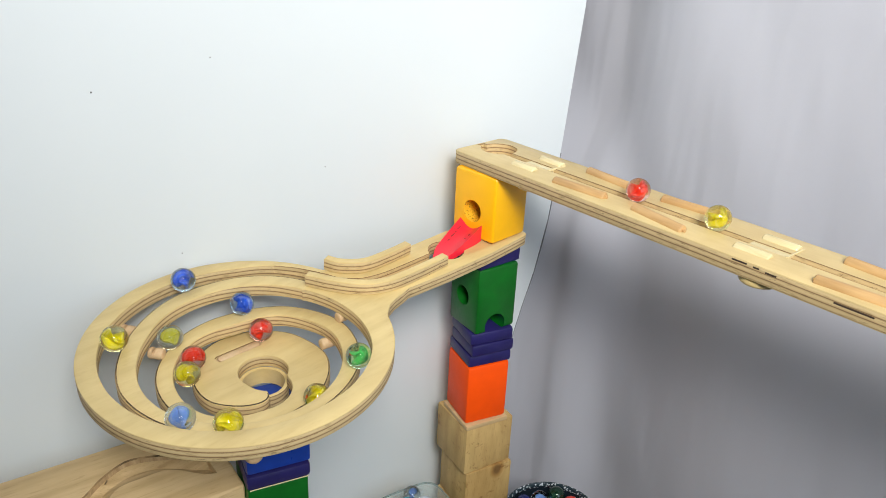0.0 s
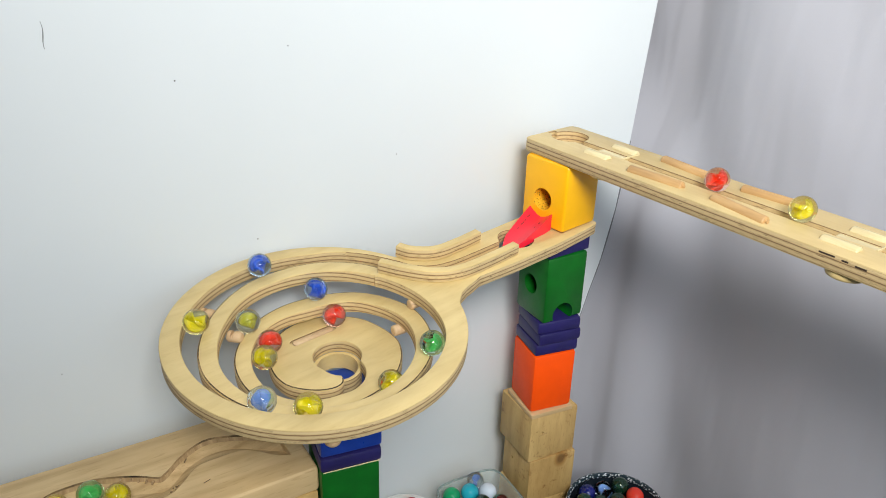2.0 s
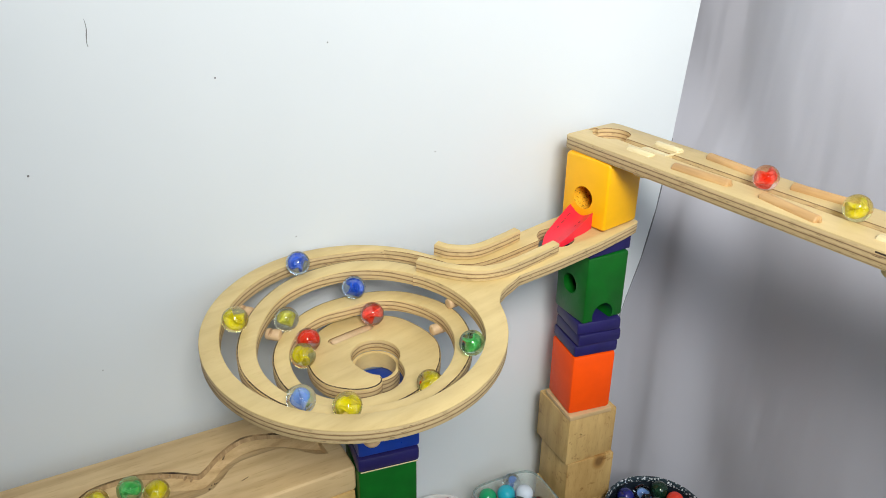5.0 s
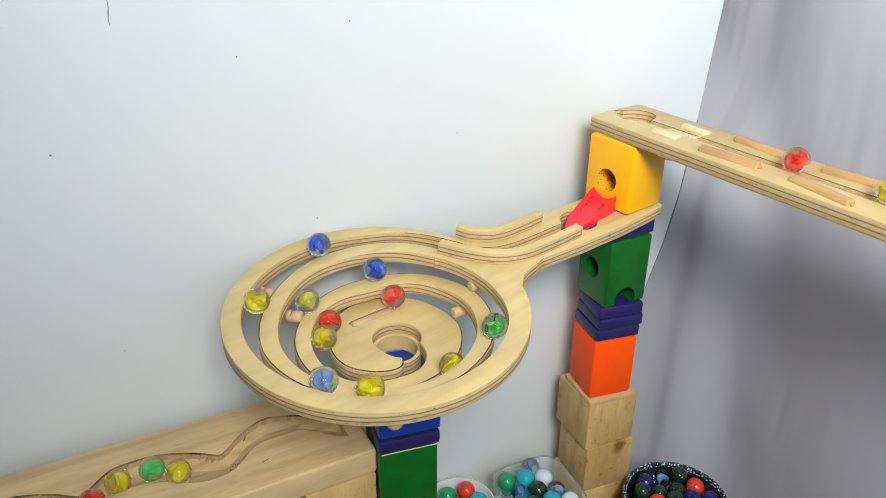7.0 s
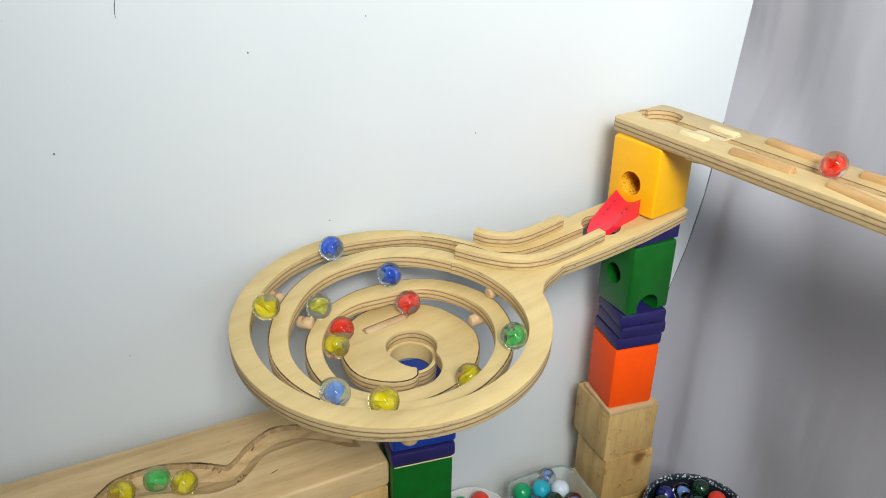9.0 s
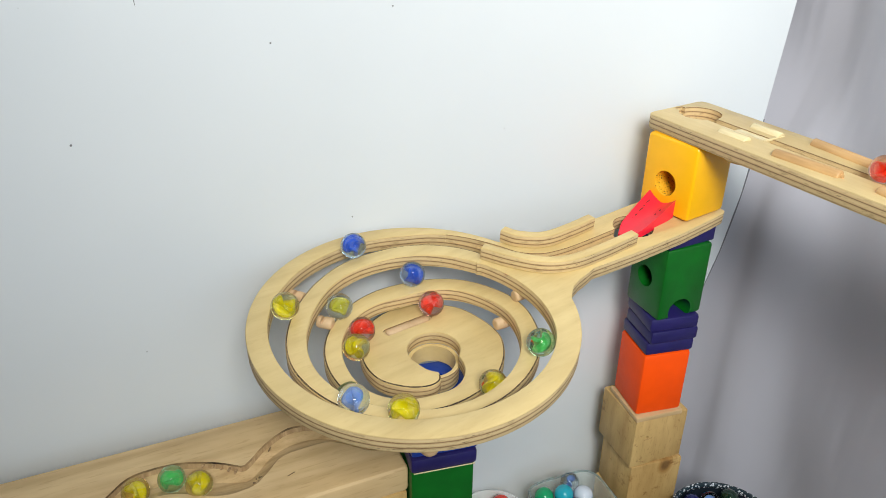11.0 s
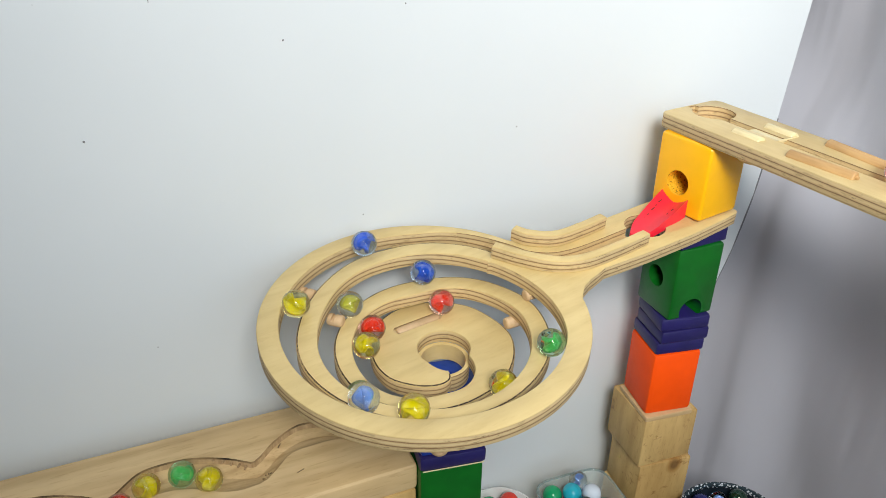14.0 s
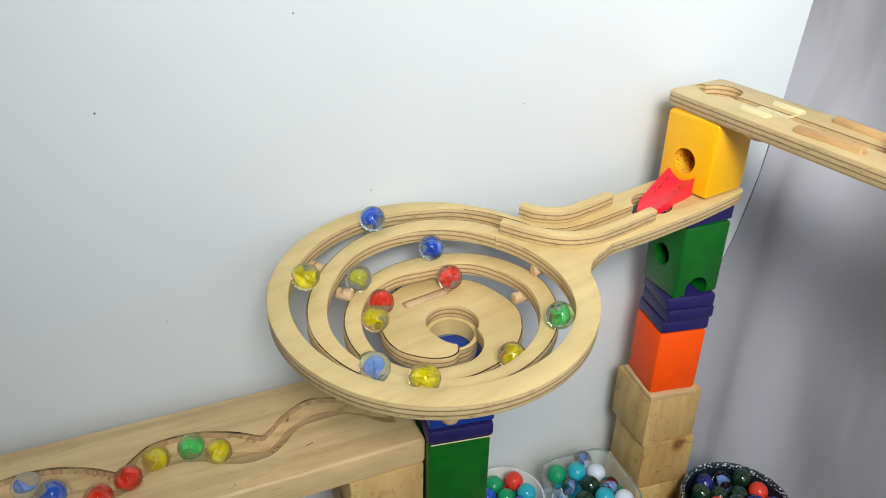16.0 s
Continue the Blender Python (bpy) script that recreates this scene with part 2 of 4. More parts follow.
def plain(name, colour, rough=0.7):
    m, t, bsdf = base_material(name, rough)
    mp = coords(t, (6, 6, 6))
    n = add(t, "ShaderNodeTexNoise", Scale=1.0, Detail=4.0)
    t.links.new(mp.outputs[0], n.inputs["Vector"])
    r = ramp_node(t, [(0.3, tuple(c * 0.9 for c in colour)), (0.7, colour)])
    t.links.new(n.outputs["Fac"], r.inputs[0])
    t.links.new(r.outputs[0], bsdf.inputs["Base Color"])
    return m


WALL, CLOTH = wall_paint(), cloth()
# Dark grey so that the unseen room shell bounces little light back.
ROOM = plain("dark_room_shell", (0.20, 0.20, 0.20))
TABLE = plain("grey_table_top", (0.42, 0.42, 0.43), 0.5)

# ---------------------------------------------------------------- mesh helpers


def finish(bm, smooth=0.6):
    """Normals out, smooth shading with the sharp edges kept."""
    bmesh.ops.recalc_face_normals(bm, faces=bm.faces)
    for f in bm.faces:
        f.smooth = True
    for e in bm.edges:
        e.smooth = len(e.link_faces) == 2 and e.calc_face_angle(0) < smooth


def to_mesh(name, bm, materials, smooth=0.6):
    finish(bm, smooth)
    me = bpy.data.meshes.new(name)
    bm.to_mesh(me)
    bm.free()
    for m in materials if isinstance(materials, (list, tuple)) else (materials,):
        me.materials.append(m)
    return me


def thing(name, label, category, m=None, group="", kind=""):
    ob = tagged(new(name), label, category, group, kind)
    ob.empty_display_size = 0.02
    if m is not None:
        ob.matrix_world = m
    return ob


def part(name, bm, materials, parent=None, label="", m=None, smooth=0.6):
    ob = new(name, to_mesh(name, bm, materials, smooth))
    ob.parent = parent
    if m is not None:
        ob.matrix_local = m
    if label:
        tagged(ob, label)
    return ob


def box_bm(x0, x1, y0, y1, z0, z1, bevel=0.0, segs=2):
    bm = bmesh.new()
    bmesh.ops.create_cube(bm, size=1)
    for v in bm.verts:
        v.co = Vector(((x0 + x1) / 2 + v.co.x * (x1 - x0), (y0 + y1) / 2 + v.co.y * (y1 - y0), (z0 + z1) / 2 + v.co.z * (z1 - z0)))
    if bevel:
        bmesh.ops.bevel(bm, geom=bm.edges[:], offset=bevel, segments=segs, profile=0.5, affect="EDGES")
    return bm


def cylinder_bm(r, length, axis="Z", segs=32, bevel=0.0, r2=None):
    bm = bmesh.new()
    bmesh.ops.create_cone(bm, cap_ends=True, segments=segs, radius1=r, radius2=r if r2 is None else r2, depth=length)
    if bevel:
        rim = [e for e in bm.edges if abs(e.verts[0].co.z - e.verts[1].co.z) < 1e-7]
        bmesh.ops.bevel(bm, geom=rim, offset=bevel, segments=3, profile=0.5, affect="EDGES")
    turn = {"Z": pose(0, 0, 0), "X": pose(0, 0, 0, 0, 90, 0), "Y": pose(0, 0, 0, 90, 0, 0)}[axis]
    bmesh.ops.transform(bm, matrix=turn, verts=bm.verts)
    return bm


def moved(bm, m):
    bmesh.ops.transform(bm, matrix=m, verts=bm.verts)
    return bm


def prism(points, z0, z1, bevel=0.0, side=1):
    """A plate from its outline; the sides take material slot `side`."""
    bm = bmesh.new()
    f = bm.faces.new([bm.verts.new((x, y, z0)) for x, y in points])
    up = bmesh.ops.extrude_face_region(bm, geom=[f])
    for v in up["geom"]:
        if isinstance(v, bmesh.types.BMVert):
            v.co.z = z1
    bmesh.ops.recalc_face_normals(bm, faces=bm.faces)
    for f in bm.faces:
        f.material_index = side if abs(f.normal.z) < 0.5 else 0
    if bevel:
        rim = [e for e in bm.edges if len(e.link_faces) == 2 and {lf.material_index for lf in e.link_faces} == {0, side}]
        bmesh.ops.bevel(bm, geom=rim, offset=bevel, segments=2, profile=0.5, affect="EDGES")
    return bm


def carve(ob, cutters):
    """Takes the shapes of the cutters (given in the object's own space) out of its mesh; cut faces keep the cutters' materials."""
    for bm in cutters:
        finish(bm)
        me = bpy.data.meshes.new("cutter")
        bm.to_mesh(me)
        bm.free()
        tool = new("cutter", me)
        tool.matrix_world = ob.matrix_world
        mod = ob.modifiers.new("cut", "BOOLEAN")
        mod.operation, mod.solver, mod.object = "DIFFERENCE", "EXACT", tool
        bpy.context.view_layer.update()
        tool.matrix_world = ob.matrix_world
        bpy.context.view_layer.update()
        made = bpy.data.meshes.new_from_object(ob.evaluated_get(bpy.context.evaluated_depsgraph_get()))
        ob.modifiers.clear()
        ob.data = made
        bpy.data.objects.remove(tool)
    bm = bmesh.new()
    bm.from_mesh(ob.data)
    bm.normal_update()
    finish(bm, 0.5)
    bm.to_mesh(ob.data)
    bm.free()
    return ob


def with_slot(bm, slot):
    for f in bm.faces:
        f.material_index = slot
    return bm


def smooth_table(table, x):
    """Smooth curve through (x, value) pairs."""
    xs, ys = [p[0] for p in table], [p[1] for p in table]
    if x <= xs[0]:
        return ys[0]
    if x >= xs[-1]:
        return ys[-1]
    i = max(k for k in range(len(xs) - 1) if xs[k] <= x)

    def slope(k):
        a, b = max(0, k - 1), min(len(xs) - 1, k + 1)
        return (ys[b] - ys[a]) / (xs[b] - xs[a])
    h = xs[i + 1] - xs[i]
    t = (x - xs[i]) / h
    return (2 * t**3 - 3 * t**2 + 1) * ys[i] + (t**3 - 2 * t**2 + t) * h * slope(i) + (3 * t**2 - 2 * t**3) * ys[i + 1] + (t**3 - t**2) * h * slope(i + 1)


def smooth_path(points, per=8):
    """A smooth line through plan points."""
    d = [0.0]
    for a, b in zip(points, points[1:]):
        d.append(d[-1] + math.dist(a, b))
    out = []
    for i in range(len(points) - 1):
        for k in range(per):
            s = d[i] + (d[i + 1] - d[i]) * k / per
            out.append(tuple(smooth_table(list(zip(d, [p[c] for p in points])), s) for c in range(len(points[0]))))
    return out + [points[-1]]


def strip_outline(path, width, round_ends=True):
    """The outline of a strip of some width along a plan path."""
    left, right = [], []
    for i, p in enumerate(path):
        a, b = Vector(path[max(0, i - 1)][:2]), Vector(path[min(len(path) - 1, i + 1)][:2])
        t = (b - a).normalized()
        n = Vector((-t.y, t.x)) * width / 2
        left.append((p[0] + n.x, p[1] + n.y))
        right.append((p[0] - n.x, p[1] - n.y))
    return left + right[::-1]


# ---------------------------------------------------------------- the corner of the room
WALL_N, WALL_D = Vector((0.981, -0.194, 0)), -0.007
ALONG = Vector((0.194, 0.981, 0))
TOP = -0.028
FLOOR = -0.60


def on_wall(s, z, off=0.0):
    """s metres along the board, z up, off metres in front of it."""
    return WALL_N * (WALL_D + off) + ALONG * s + Vector((0, 0, z))


bm = bmesh.new()
edge = [(0.205, 1.9), (0.19, 0.75), (0.18, 0.5), (0.168, 0.36), (0.160, 0.29), (0.148, 0.235), (0.135, 0.195), (0.118, 0.13), (0.095, -0.028), (0.06, FLOOR)]
outline = [(-1.6, FLOOR), (-1.6, 1.9)] + edge
front = [bm.verts.new(on_wall(s, z)) for s, z in outline]
back = [bm.verts.new(on_wall(s, z, -0.003)) for s, z in outline]
bm.faces.new(front)
bm.faces.new(back[::-1])
for i in range(len(outline)):
    j = (i + 1) % len(outline)
    bm.faces.new((front[i], front[j], back[j], back[i]))
tagged(part("wall_left", bm, WALL), "white smooth board leaning flat as a wall", "wall", kind="structure")
# Added walls and ceiling out of view; their dark grey holds down fill light.
tagged(part("wall_left_back", box_bm(-1.2, -1.1, -2.5, 2.0, FLOOR, 2.4), ROOM), "plain dark grey room wall out of view, added to limit bounce", "wall", kind="structure")
tagged(part("wall_right", box_bm(2.4, 2.5, -2.5, 2.0, FLOOR, 2.4), ROOM), "plain dark grey room wall out of view, added to limit bounce", "wall", kind="structure")
tagged(part("wall_rear", box_bm(-1.1, 2.4, -2.5, -2.4, FLOOR, 2.4), ROOM), "plain dark grey room wall out of view, added to limit bounce", "wall", kind="structure")
tagged(part("wall_far", box_bm(-1.1, 2.4, 1.9, 2.0, FLOOR, 2.4), ROOM), "plain dark grey room wall out of view, added to limit bounce", "wall", kind="structure")
tagged(part("ceiling", box_bm(-1.2, 2.5, -2.5, 2.0, 2.4, 2.5), ROOM), "plain dark grey ceiling out of view, added to limit bounce", "ceiling", kind="structure")
tagged(part("floor", box_bm(-1.2, 2.5, -2.5, 2.0, FLOOR - 0.05, FLOOR), TABLE), "plain grey floor under the marble run", "floor", kind="structure")

# dark grey strip standing in for the shadow line at the board's edge
bm = bmesh.new()
rows_v = [[bm.verts.new(on_wall(s + a, z, b)) for a, b in ((0.0001, 0.0005), (0.0009, 0.0005), (0.0009, -0.0035), (0.0001, -0.0035))] for s, z in smooth_path(edge[3:])]
for a, b in zip(rows_v, rows_v[1:]):
    for k in range(4):
        bm.faces.new((a[k], a[(k + 1) % 4], b[(k + 1) % 4], b[k]))
bm.faces.new(rows_v[0])
bm.faces.new(rows_v[-1][::-1])
tagged(part("trim", bm, plain("board_edge_shadow", (0.24, 0.25, 0.28), 0.8)), "dark strip painted as the shadow line at the white board's edge", "trim", kind="structure")

# the cloth that hangs beside the board
bm = bmesh.new()
NX, NZ = 320, 120
grid = []
for i in range(NX + 1):
    col = []
    for k in range(NZ + 1):
        s = -0.10 + 1.6 * (i / NX) ** 1.25
        z = FLOOR + 0.004 + (1.9 - FLOOR) * k / NZ
        lean = s + 0.045 * (z - 0.3)
        fold = 0.0022 * math.sin(lean * 24 + 0.4 + 1.5 * noise.noise((lean * 3, z * 2.2, 0.5))) + 0.009 * noise.noise((lean * 6, z * 1.6, 3.1))
        fold += 0.0030 * noise.noise((lean * 15 + z * 6, z * 7 - lean * 5, 7.7)) + 0.0014 * abs(noise.noise((lean * 26 - z * 18, z * 20 + lean * 9, 1.7))) + 0.0011 * abs(noise.noise((lean * 80 + z * 46, z * 40, 5.2))) + 0.0005 * noise.noise((lean * 180, z * 90, 4.4))
        fold -= 0.060 * min(1.0, max(0.0, (0.44 - z) / 0.2)) * min(1.0, max(0.0, (-0.004 - s) / 0.085)) ** 1.5
        fold += 0.005 * math.exp(-((lean - 0.045) / 0.035) ** 2)
        fold += 0.013 * math.exp(-(max(0.0, s) / 0.032) ** 2) * min(1.0, max(0.0, (z - 0.33) / 0.08))
        fold -= 0.026 * math.exp(-(max(0.0, s) / 0.055) ** 2) * min(1.0, max(0.0, (0.38 - z) / 0.12))
        p = ALONG * (0.212 + fold) + WALL_N * (WALL_D + s) + Vector((0, 0, z))
        col.append(bm.verts.new(p))
    grid.append(col)
for i in range(NX):
    for k in range(NZ):
        bm.faces.new((grid[i][k], grid[i + 1][k], grid[i + 1][k + 1], grid[i][k + 1]))
curtain = part("curtain", bm, CLOTH, smooth=3)
solid = curtain.modifiers.new("thick", "SOLIDIFY")
solid.thickness = 0.0006
tagged(curtain, "grey cotton curtain hanging in soft folds", "curtain")

# ---------------------------------------------------------------- blocks of the tower


def block_pose(x, y, yaw):
    """The pose of a block by its front corner; it reaches back by -x and on by +y of its own axes."""
    return pose(x, y, 0, 0, 0, yaw)


def block(name, label, x, y, yaw, w, d, z0, z1, material, bevel=0.003, group="tower blocks", cutters=()):
    t = thing(name, label, "block", block_pose(x, y, yaw) @ pose(0, 0, z0), group)
    body = part("body", box_bm(-w, 0, 0, d, 0, z1 - z0, bevel), material, t)
    if cutters:
        bpy.context.view_layer.update()
        carve(body, cutters)
    return t


block("wooden_block", "rough pine cube standing on the floor under another cube", 0.0700, 0.0015, -16, 0.053, 0.053, TOP, 0.0248, PINE, 0.0015)
block("wooden_block", "rough pine cube with a small nail hole", 0.0700, 0.0017, -18, 0.052, 0.052, 0.025, 0.0778, PINE, 0.0015,
      cutters=[moved(cylinder_bm(0.0011, 0.02, "Y", 12), pose(-0.034, 0, 0.034))])
block("wooden_block", "rough pine cube with knots and dents", 0.0690, -0.0005, -14.8, 0.0535, 0.0535, 0.078, 0.1303, PINE, 0.0015,
      cutters=[moved(cylinder_bm(0.0012, 0.02, "X", 12), pose(0, 0.014, 0.032))])
block("wooden_spacer", "thin light wooden square under the orange block", 0.0692, -0.0012, -18, 0.047, 0.0450, 0.1305, 0.1352, PINE_LIGHT, 0.0008)
block("orange_block", "orange stained wooden cuboid block", 0.0655, 0.0003, -21, 0.043, 0.043, 0.1355, 0.1972, ORANGE)
block("navy_plate", "thin navy blue wooden plate lying on the orange block", 0.0652, 0.0008, -21.5, 0.043, 0.0435, 0.1975, 0.2096, NAVY, 0.0025)
block("navy_plate", "thin navy blue wooden plate turned a little on the stack", 0.0685, 0.0008, -20, 0.043, 0.0430, 0.2099, 0.2221, NAVY, 0.0025)
block("navy_plate", "thin navy blue wooden plate under the green block", 0.0672, -0.0012, -22.5, 0.043, 0.0430, 0.2224, 0.2346, NAVY, 0.0025)
block("green_block", "green stained wooden block with round side hole and arched notch", 0.0710, 0.0003, -12.8, 0.0425, 0.0425, 0.2349, 0.2982, GREEN, 0.0025,
      cutters=[moved(cylinder_bm(0.0090, 0.05, "Y", 40), pose(-0.0228, 0.0, 0.0305)), moved(cylinder_bm(0.0108, 0.04, "X", 40), pose(0, 0.0205, 0.0058))])

# ---------------------------------------------------------------- the spiral plate on the towers
RU, RV, RN = Vector((0.99636, 0.00347, -0.08515)), Vector((0, 0.99917, 0.04074)), Vector((0.08522, -0.04059, 0.99553))
RC = Vector((0.05537, -0.21983, 0.31386))
PLATE = Matrix((( RU.x, RV.x, RN.x, RC.x), (RU.y, RV.y, RN.y, RC.y), (RU.z, RV.z, RN.z, RC.z), (0, 0, 0, 1)))
THICK = 0.0104
R_OUT = 0.1012
DROP, DROP_TURN = 0.034, 684.0
MM = 0.001

spiral = thing("spiral_track", "birch plywood spiral marble track with a straight arm", "marble track", PLATE)


def polar(deg, r):
    a = radians(deg)
    return (-math.sin(a) * r, math.cos(a) * r)


def plate_outer(deg):
    """Outer border of the flat plate, in mm from its centre: the circle, the neck and the arm."""
    a = (deg + 180) % 360 - 180
    if a > 22 or a < -24:
        return R_OUT / MM
    side = [(-24, 101.2), (-21, 103.5), (-17.5, 107.5), (-14.6, 114.7), (-10.6, 131.3), (-9.3, 164.7), (-7.2, 222.6), (-5.45, 268.2), (-5.1, 270.5)] if a < 0 else \
           [(22, 101.2), (16.5, 104.5), (12.5, 112), (9.9, 128), (7.7, 164), (5.4, 232), (4.65, 267.8), (4.3, 270.5)]
    side = sorted(side)
    if -5.1 <= a <= 4.3:
        return 270.0 / math.cos(radians(a))
    for (x0, y0), (x1, y1) in zip(side, side[1:]):
        if x0 <= a <= x1:
            return y0 + (y1 - y0) * (a - x0) / (x1 - x0)
    return R_OUT / MM


RING_IN = [(36, 94.5), (48, 93.5), (61, 90), (74, 89.2), (88, 89), (125, 88.4), (164, 88.4), (194, 88.4), (261, 87.2), (291, 87.2), (302, 87), (314, 86.3), (323, 84.4),
           (334, 81.6), (349, 77.6), (363, 74.2), (372, 72.2), (379, 70.9), (380, 70.8), (382, 94.3), (383, 94.5), (396, 94.5)]
angles = [36 + 360 * k / 240 for k in range(240)] + [360 + a for a in (-24, -21, -17.5, -14.6, -12, -10.6, -9.3, -7.2, -6, -5.45, -5.1, -3, 0, 3, 4.3, 4.65, 5.4, 7.7, 9.9, 12.5, 16.5, 22)] + [380]
angles = sorted(set(round(a, 3) for a in angles))
bm = bmesh.new()
rows_v = []
for a in angles:
    ri, ro = smooth_table(RING_IN, a) * MM, plate_outer(a) * MM
    (xi, yi), (xo, yo) = polar(a, ri), polar(a, ro)
    rows_v.append([bm.verts.new((xi, yi, 0)), bm.verts.new((xo, yo, 0)), bm.verts.new((xo, yo, -THICK)), bm.verts.new((xi, yi, -THICK))])
for i in range(len(rows_v)):
    a, b = rows_v[i], rows_v[(i + 1) % len(rows_v)]
    for k, slot in ((0, 0), (1, 1), (2, 0), (3, 1)):
        f = bm.faces.new((a[k], a[(k + 1) % 4], b[(k + 1) % 4], b[k]))
        f.material_index = slot
bmesh.ops.recalc_face_normals(bm, faces=bm.faces)
rim = [e for e in bm.edges if len(e.link_faces) == 2 and {f.material_index for f in e.link_faces} == {0, 1}]
bmesh.ops.bevel(bm, geom=rim, offset=0.0007, segments=2, profile=0.5, affect="EDGES")
plate = part("plate", bm, [BIRCH, EDGE, BURN], spiral, "flat birch ply ring with neck and arm")
bpy.context.view_layer.update()
groove = prism(strip_outline(smooth_path([(-0.0600, 0.0645), (-0.0510, 0.0725), (-0.0400, 0.0800), (-0.0280, 0.0865), (-0.0140, 0.0935), (-0.0025, 0.108), (0.002, 0.126), (0.003, 0.145), (0.003, 0.182)]), 0.0128), -0.0062, 0.01, side=0)
carve(plate, [with_slot(groove, 1), with_slot(moved(cylinder_bm(0.0150, 0.05, "Z", 48), pose(0.0015, 0.192, 0)), 1)])

# the descending coil and the disc at its end
COIL_OUT = [(10, 80), (24, 82), (40, 82), (61, 80.8), (76, 79), (92, 78.4), (113, 76.2), (129, 75.8), (147, 77.2), (162, 79.4), (178, 81), (230, 79.5), (284, 77), (298, 77.2), (319, 78.4), (337, 78.8),
            (355, 78.6), (372, 75), (389, 71.5), (405, 67), (422, 62.4), (442, 60.2), (466, 58.2), (483, 57), (510, 57), (538, 56.6), (556, 56.5), (600, 53), (635, 51.5), (658, 53.3), (679, 56.3),
            (694, 59), (708, 61), (728, 60), (745, 59.8), (758, 58), (780, 54.5), (799, 50.4), (818, 45.3), (838, 39.7), (849, 37.2), (869, 33.8), (893, 31.7), (914, 30.6), (936, 28.8), (960, 28.6), (980, 28.6), (992, 27), (999, 24), (1003, 20.5)]
COIL_IN = [(10, 75.5), (18, 71.8), (24, 70.2), (40, 69.2), (62, 67.7), (80, 66.6), (97, 66), (129, 63.8), (145, 64.6), (160, 66.4), (174, 68.5), (189, 70), (202, 70.6), (245, 69), (292, 66.6), (320, 66.1), (335, 66), (350, 65.6),
           (373, 61.4), (390, 58), (424, 47.4), (449, 46.6), (483, 46.2), (510, 45.4), (532, 45.2), (553, 45.8), (570, 45.4), (592, 42.5), (613, 39.5), (634, 38.8), (648, 37), (664, 34), (678, 30.5), (688, 28.2)]
HOLE_U, HOLE_V, HOLE_R = 0.5, 14.5, 17.0


def coil_in(deg):
    if deg <= 688:
        return smooth_table(COIL_IN, deg)
    a = radians(deg)
    along = -math.sin(a) * HOLE_U + math.cos(a) * HOLE_V
    r = along + math.sqrt(along * along - (HOLE_U**2 + HOLE_V**2 - HOLE_R**2))
    if deg > 970:
        r += (20.0 - r) * ((deg - 970) / 33.0) ** 2
    return r


def coil_drop(deg):
    return -DROP * max(0.0, min(1.0, (deg - 24) / (DROP_TURN - 24))) - 0.00025


bm = bmesh.new()
rows_v = []
STEPS = 400
for i in range(STEPS + 1):
    a = 10 + (1003 - 10) * i / STEPS
    ro, ri, z = smooth_table(COIL_OUT, a) * MM, coil_in(a) * MM, coil_drop(a)
    ro = max(ro, ri + 0.0004)
    (xi, yi), (xo, yo) = polar(a, ri), polar(a, ro)
    rows_v.append([bm.verts.new((xi, yi, z)), bm.verts.new((xo, yo, z)), bm.verts.new((xo, yo, z - THICK)), bm.verts.new((xi, yi, z - THICK))])
for a, b in zip(rows_v, rows_v[1:]):
    for k, slot in ((0, 0), (1, 1), (2, 0), (3, 1)):
        bm.faces.new((a[k], a[(k + 1) % 4], b[(k + 1) % 4], b[k])).material_index = slot
bm.faces.new(rows_v[0]).material_index = 1
bm.faces.new(rows_v[-1][::-1]).material_index = 1
bmesh.ops.recalc_face_normals(bm, faces=bm.faces)
rim = [e for e in bm.edges if len(e.link_faces) == 2 and {f.material_index for f in e.link_faces} == {0, 1}]
made = bmesh.ops.bevel(bm, geom=rim, offset=0.0012, segments=2, profile=0.5, affect="EDGES")
for f in made["faces"]:
    c = f.calc_center_median()
    out = Vector((c.x, c.y, 0)).normalized()
    if f.normal.z > 0.5 and f.normal.dot(out) > 0.15:
        f.material_index = 2
coil = part("coil", bm, [BIRCH, EDGE, SCORCH], spiral, "descending birch ply coil with central disc")
bpy.context.view_layer.update()
slot = [(math.cos(a) * 0.0036 + (0.0150 if math.cos(a) > 0 else -0.0150), math.sin(a) * 0.0036) for a in (2 * math.pi * (k + 0.5) / 32 for k in range(32))]
carve(coil, [moved(with_slot(prism(slot, -0.0022, 0.01, side=1), 1), pose(-0.0290, 0.0140, -DROP, 0, 0, 88))])

# fences on the arm
for path in ([(-0.0265, 0.0725), (-0.0063, 0.084), (0.0094, 0.0975), (0.0172, 0.115), (0.0188, 0.140), (0.018, 0.1735)], [(-0.0365, 0.098), (-0.026, 0.103), (-0.0150, 0.118), (-0.0135, 0.142), (-0.0146, 0.1635)]):
    part("fence", prism(strip_outline(smooth_path(path), 0.0066), 0.0002, 0.0103, 0.0010), [BIRCH, EDGE], spiral)

# ---------------------------------------------------------------- yellow block, red chute and wedge on the arm
yellow = thing("yellow_block", "yellow stained wooden block with a round marble hole", "block", pose(0.0780, 0.0058, 0.3232), "tower blocks")
body = part("body", box_bm(-0.0468, 0, 0, 0.043, 0, 0.0584, 0.0035, 3), [YELLOW, YELLOW_BORE], yellow)
bpy.context.view_layer.update()
carve(body, [with_slot(moved(cylinder_bm(0.0096, 0.06, "Y", 48), pose(-0.0245, 0.012, 0.0235)), 1)])

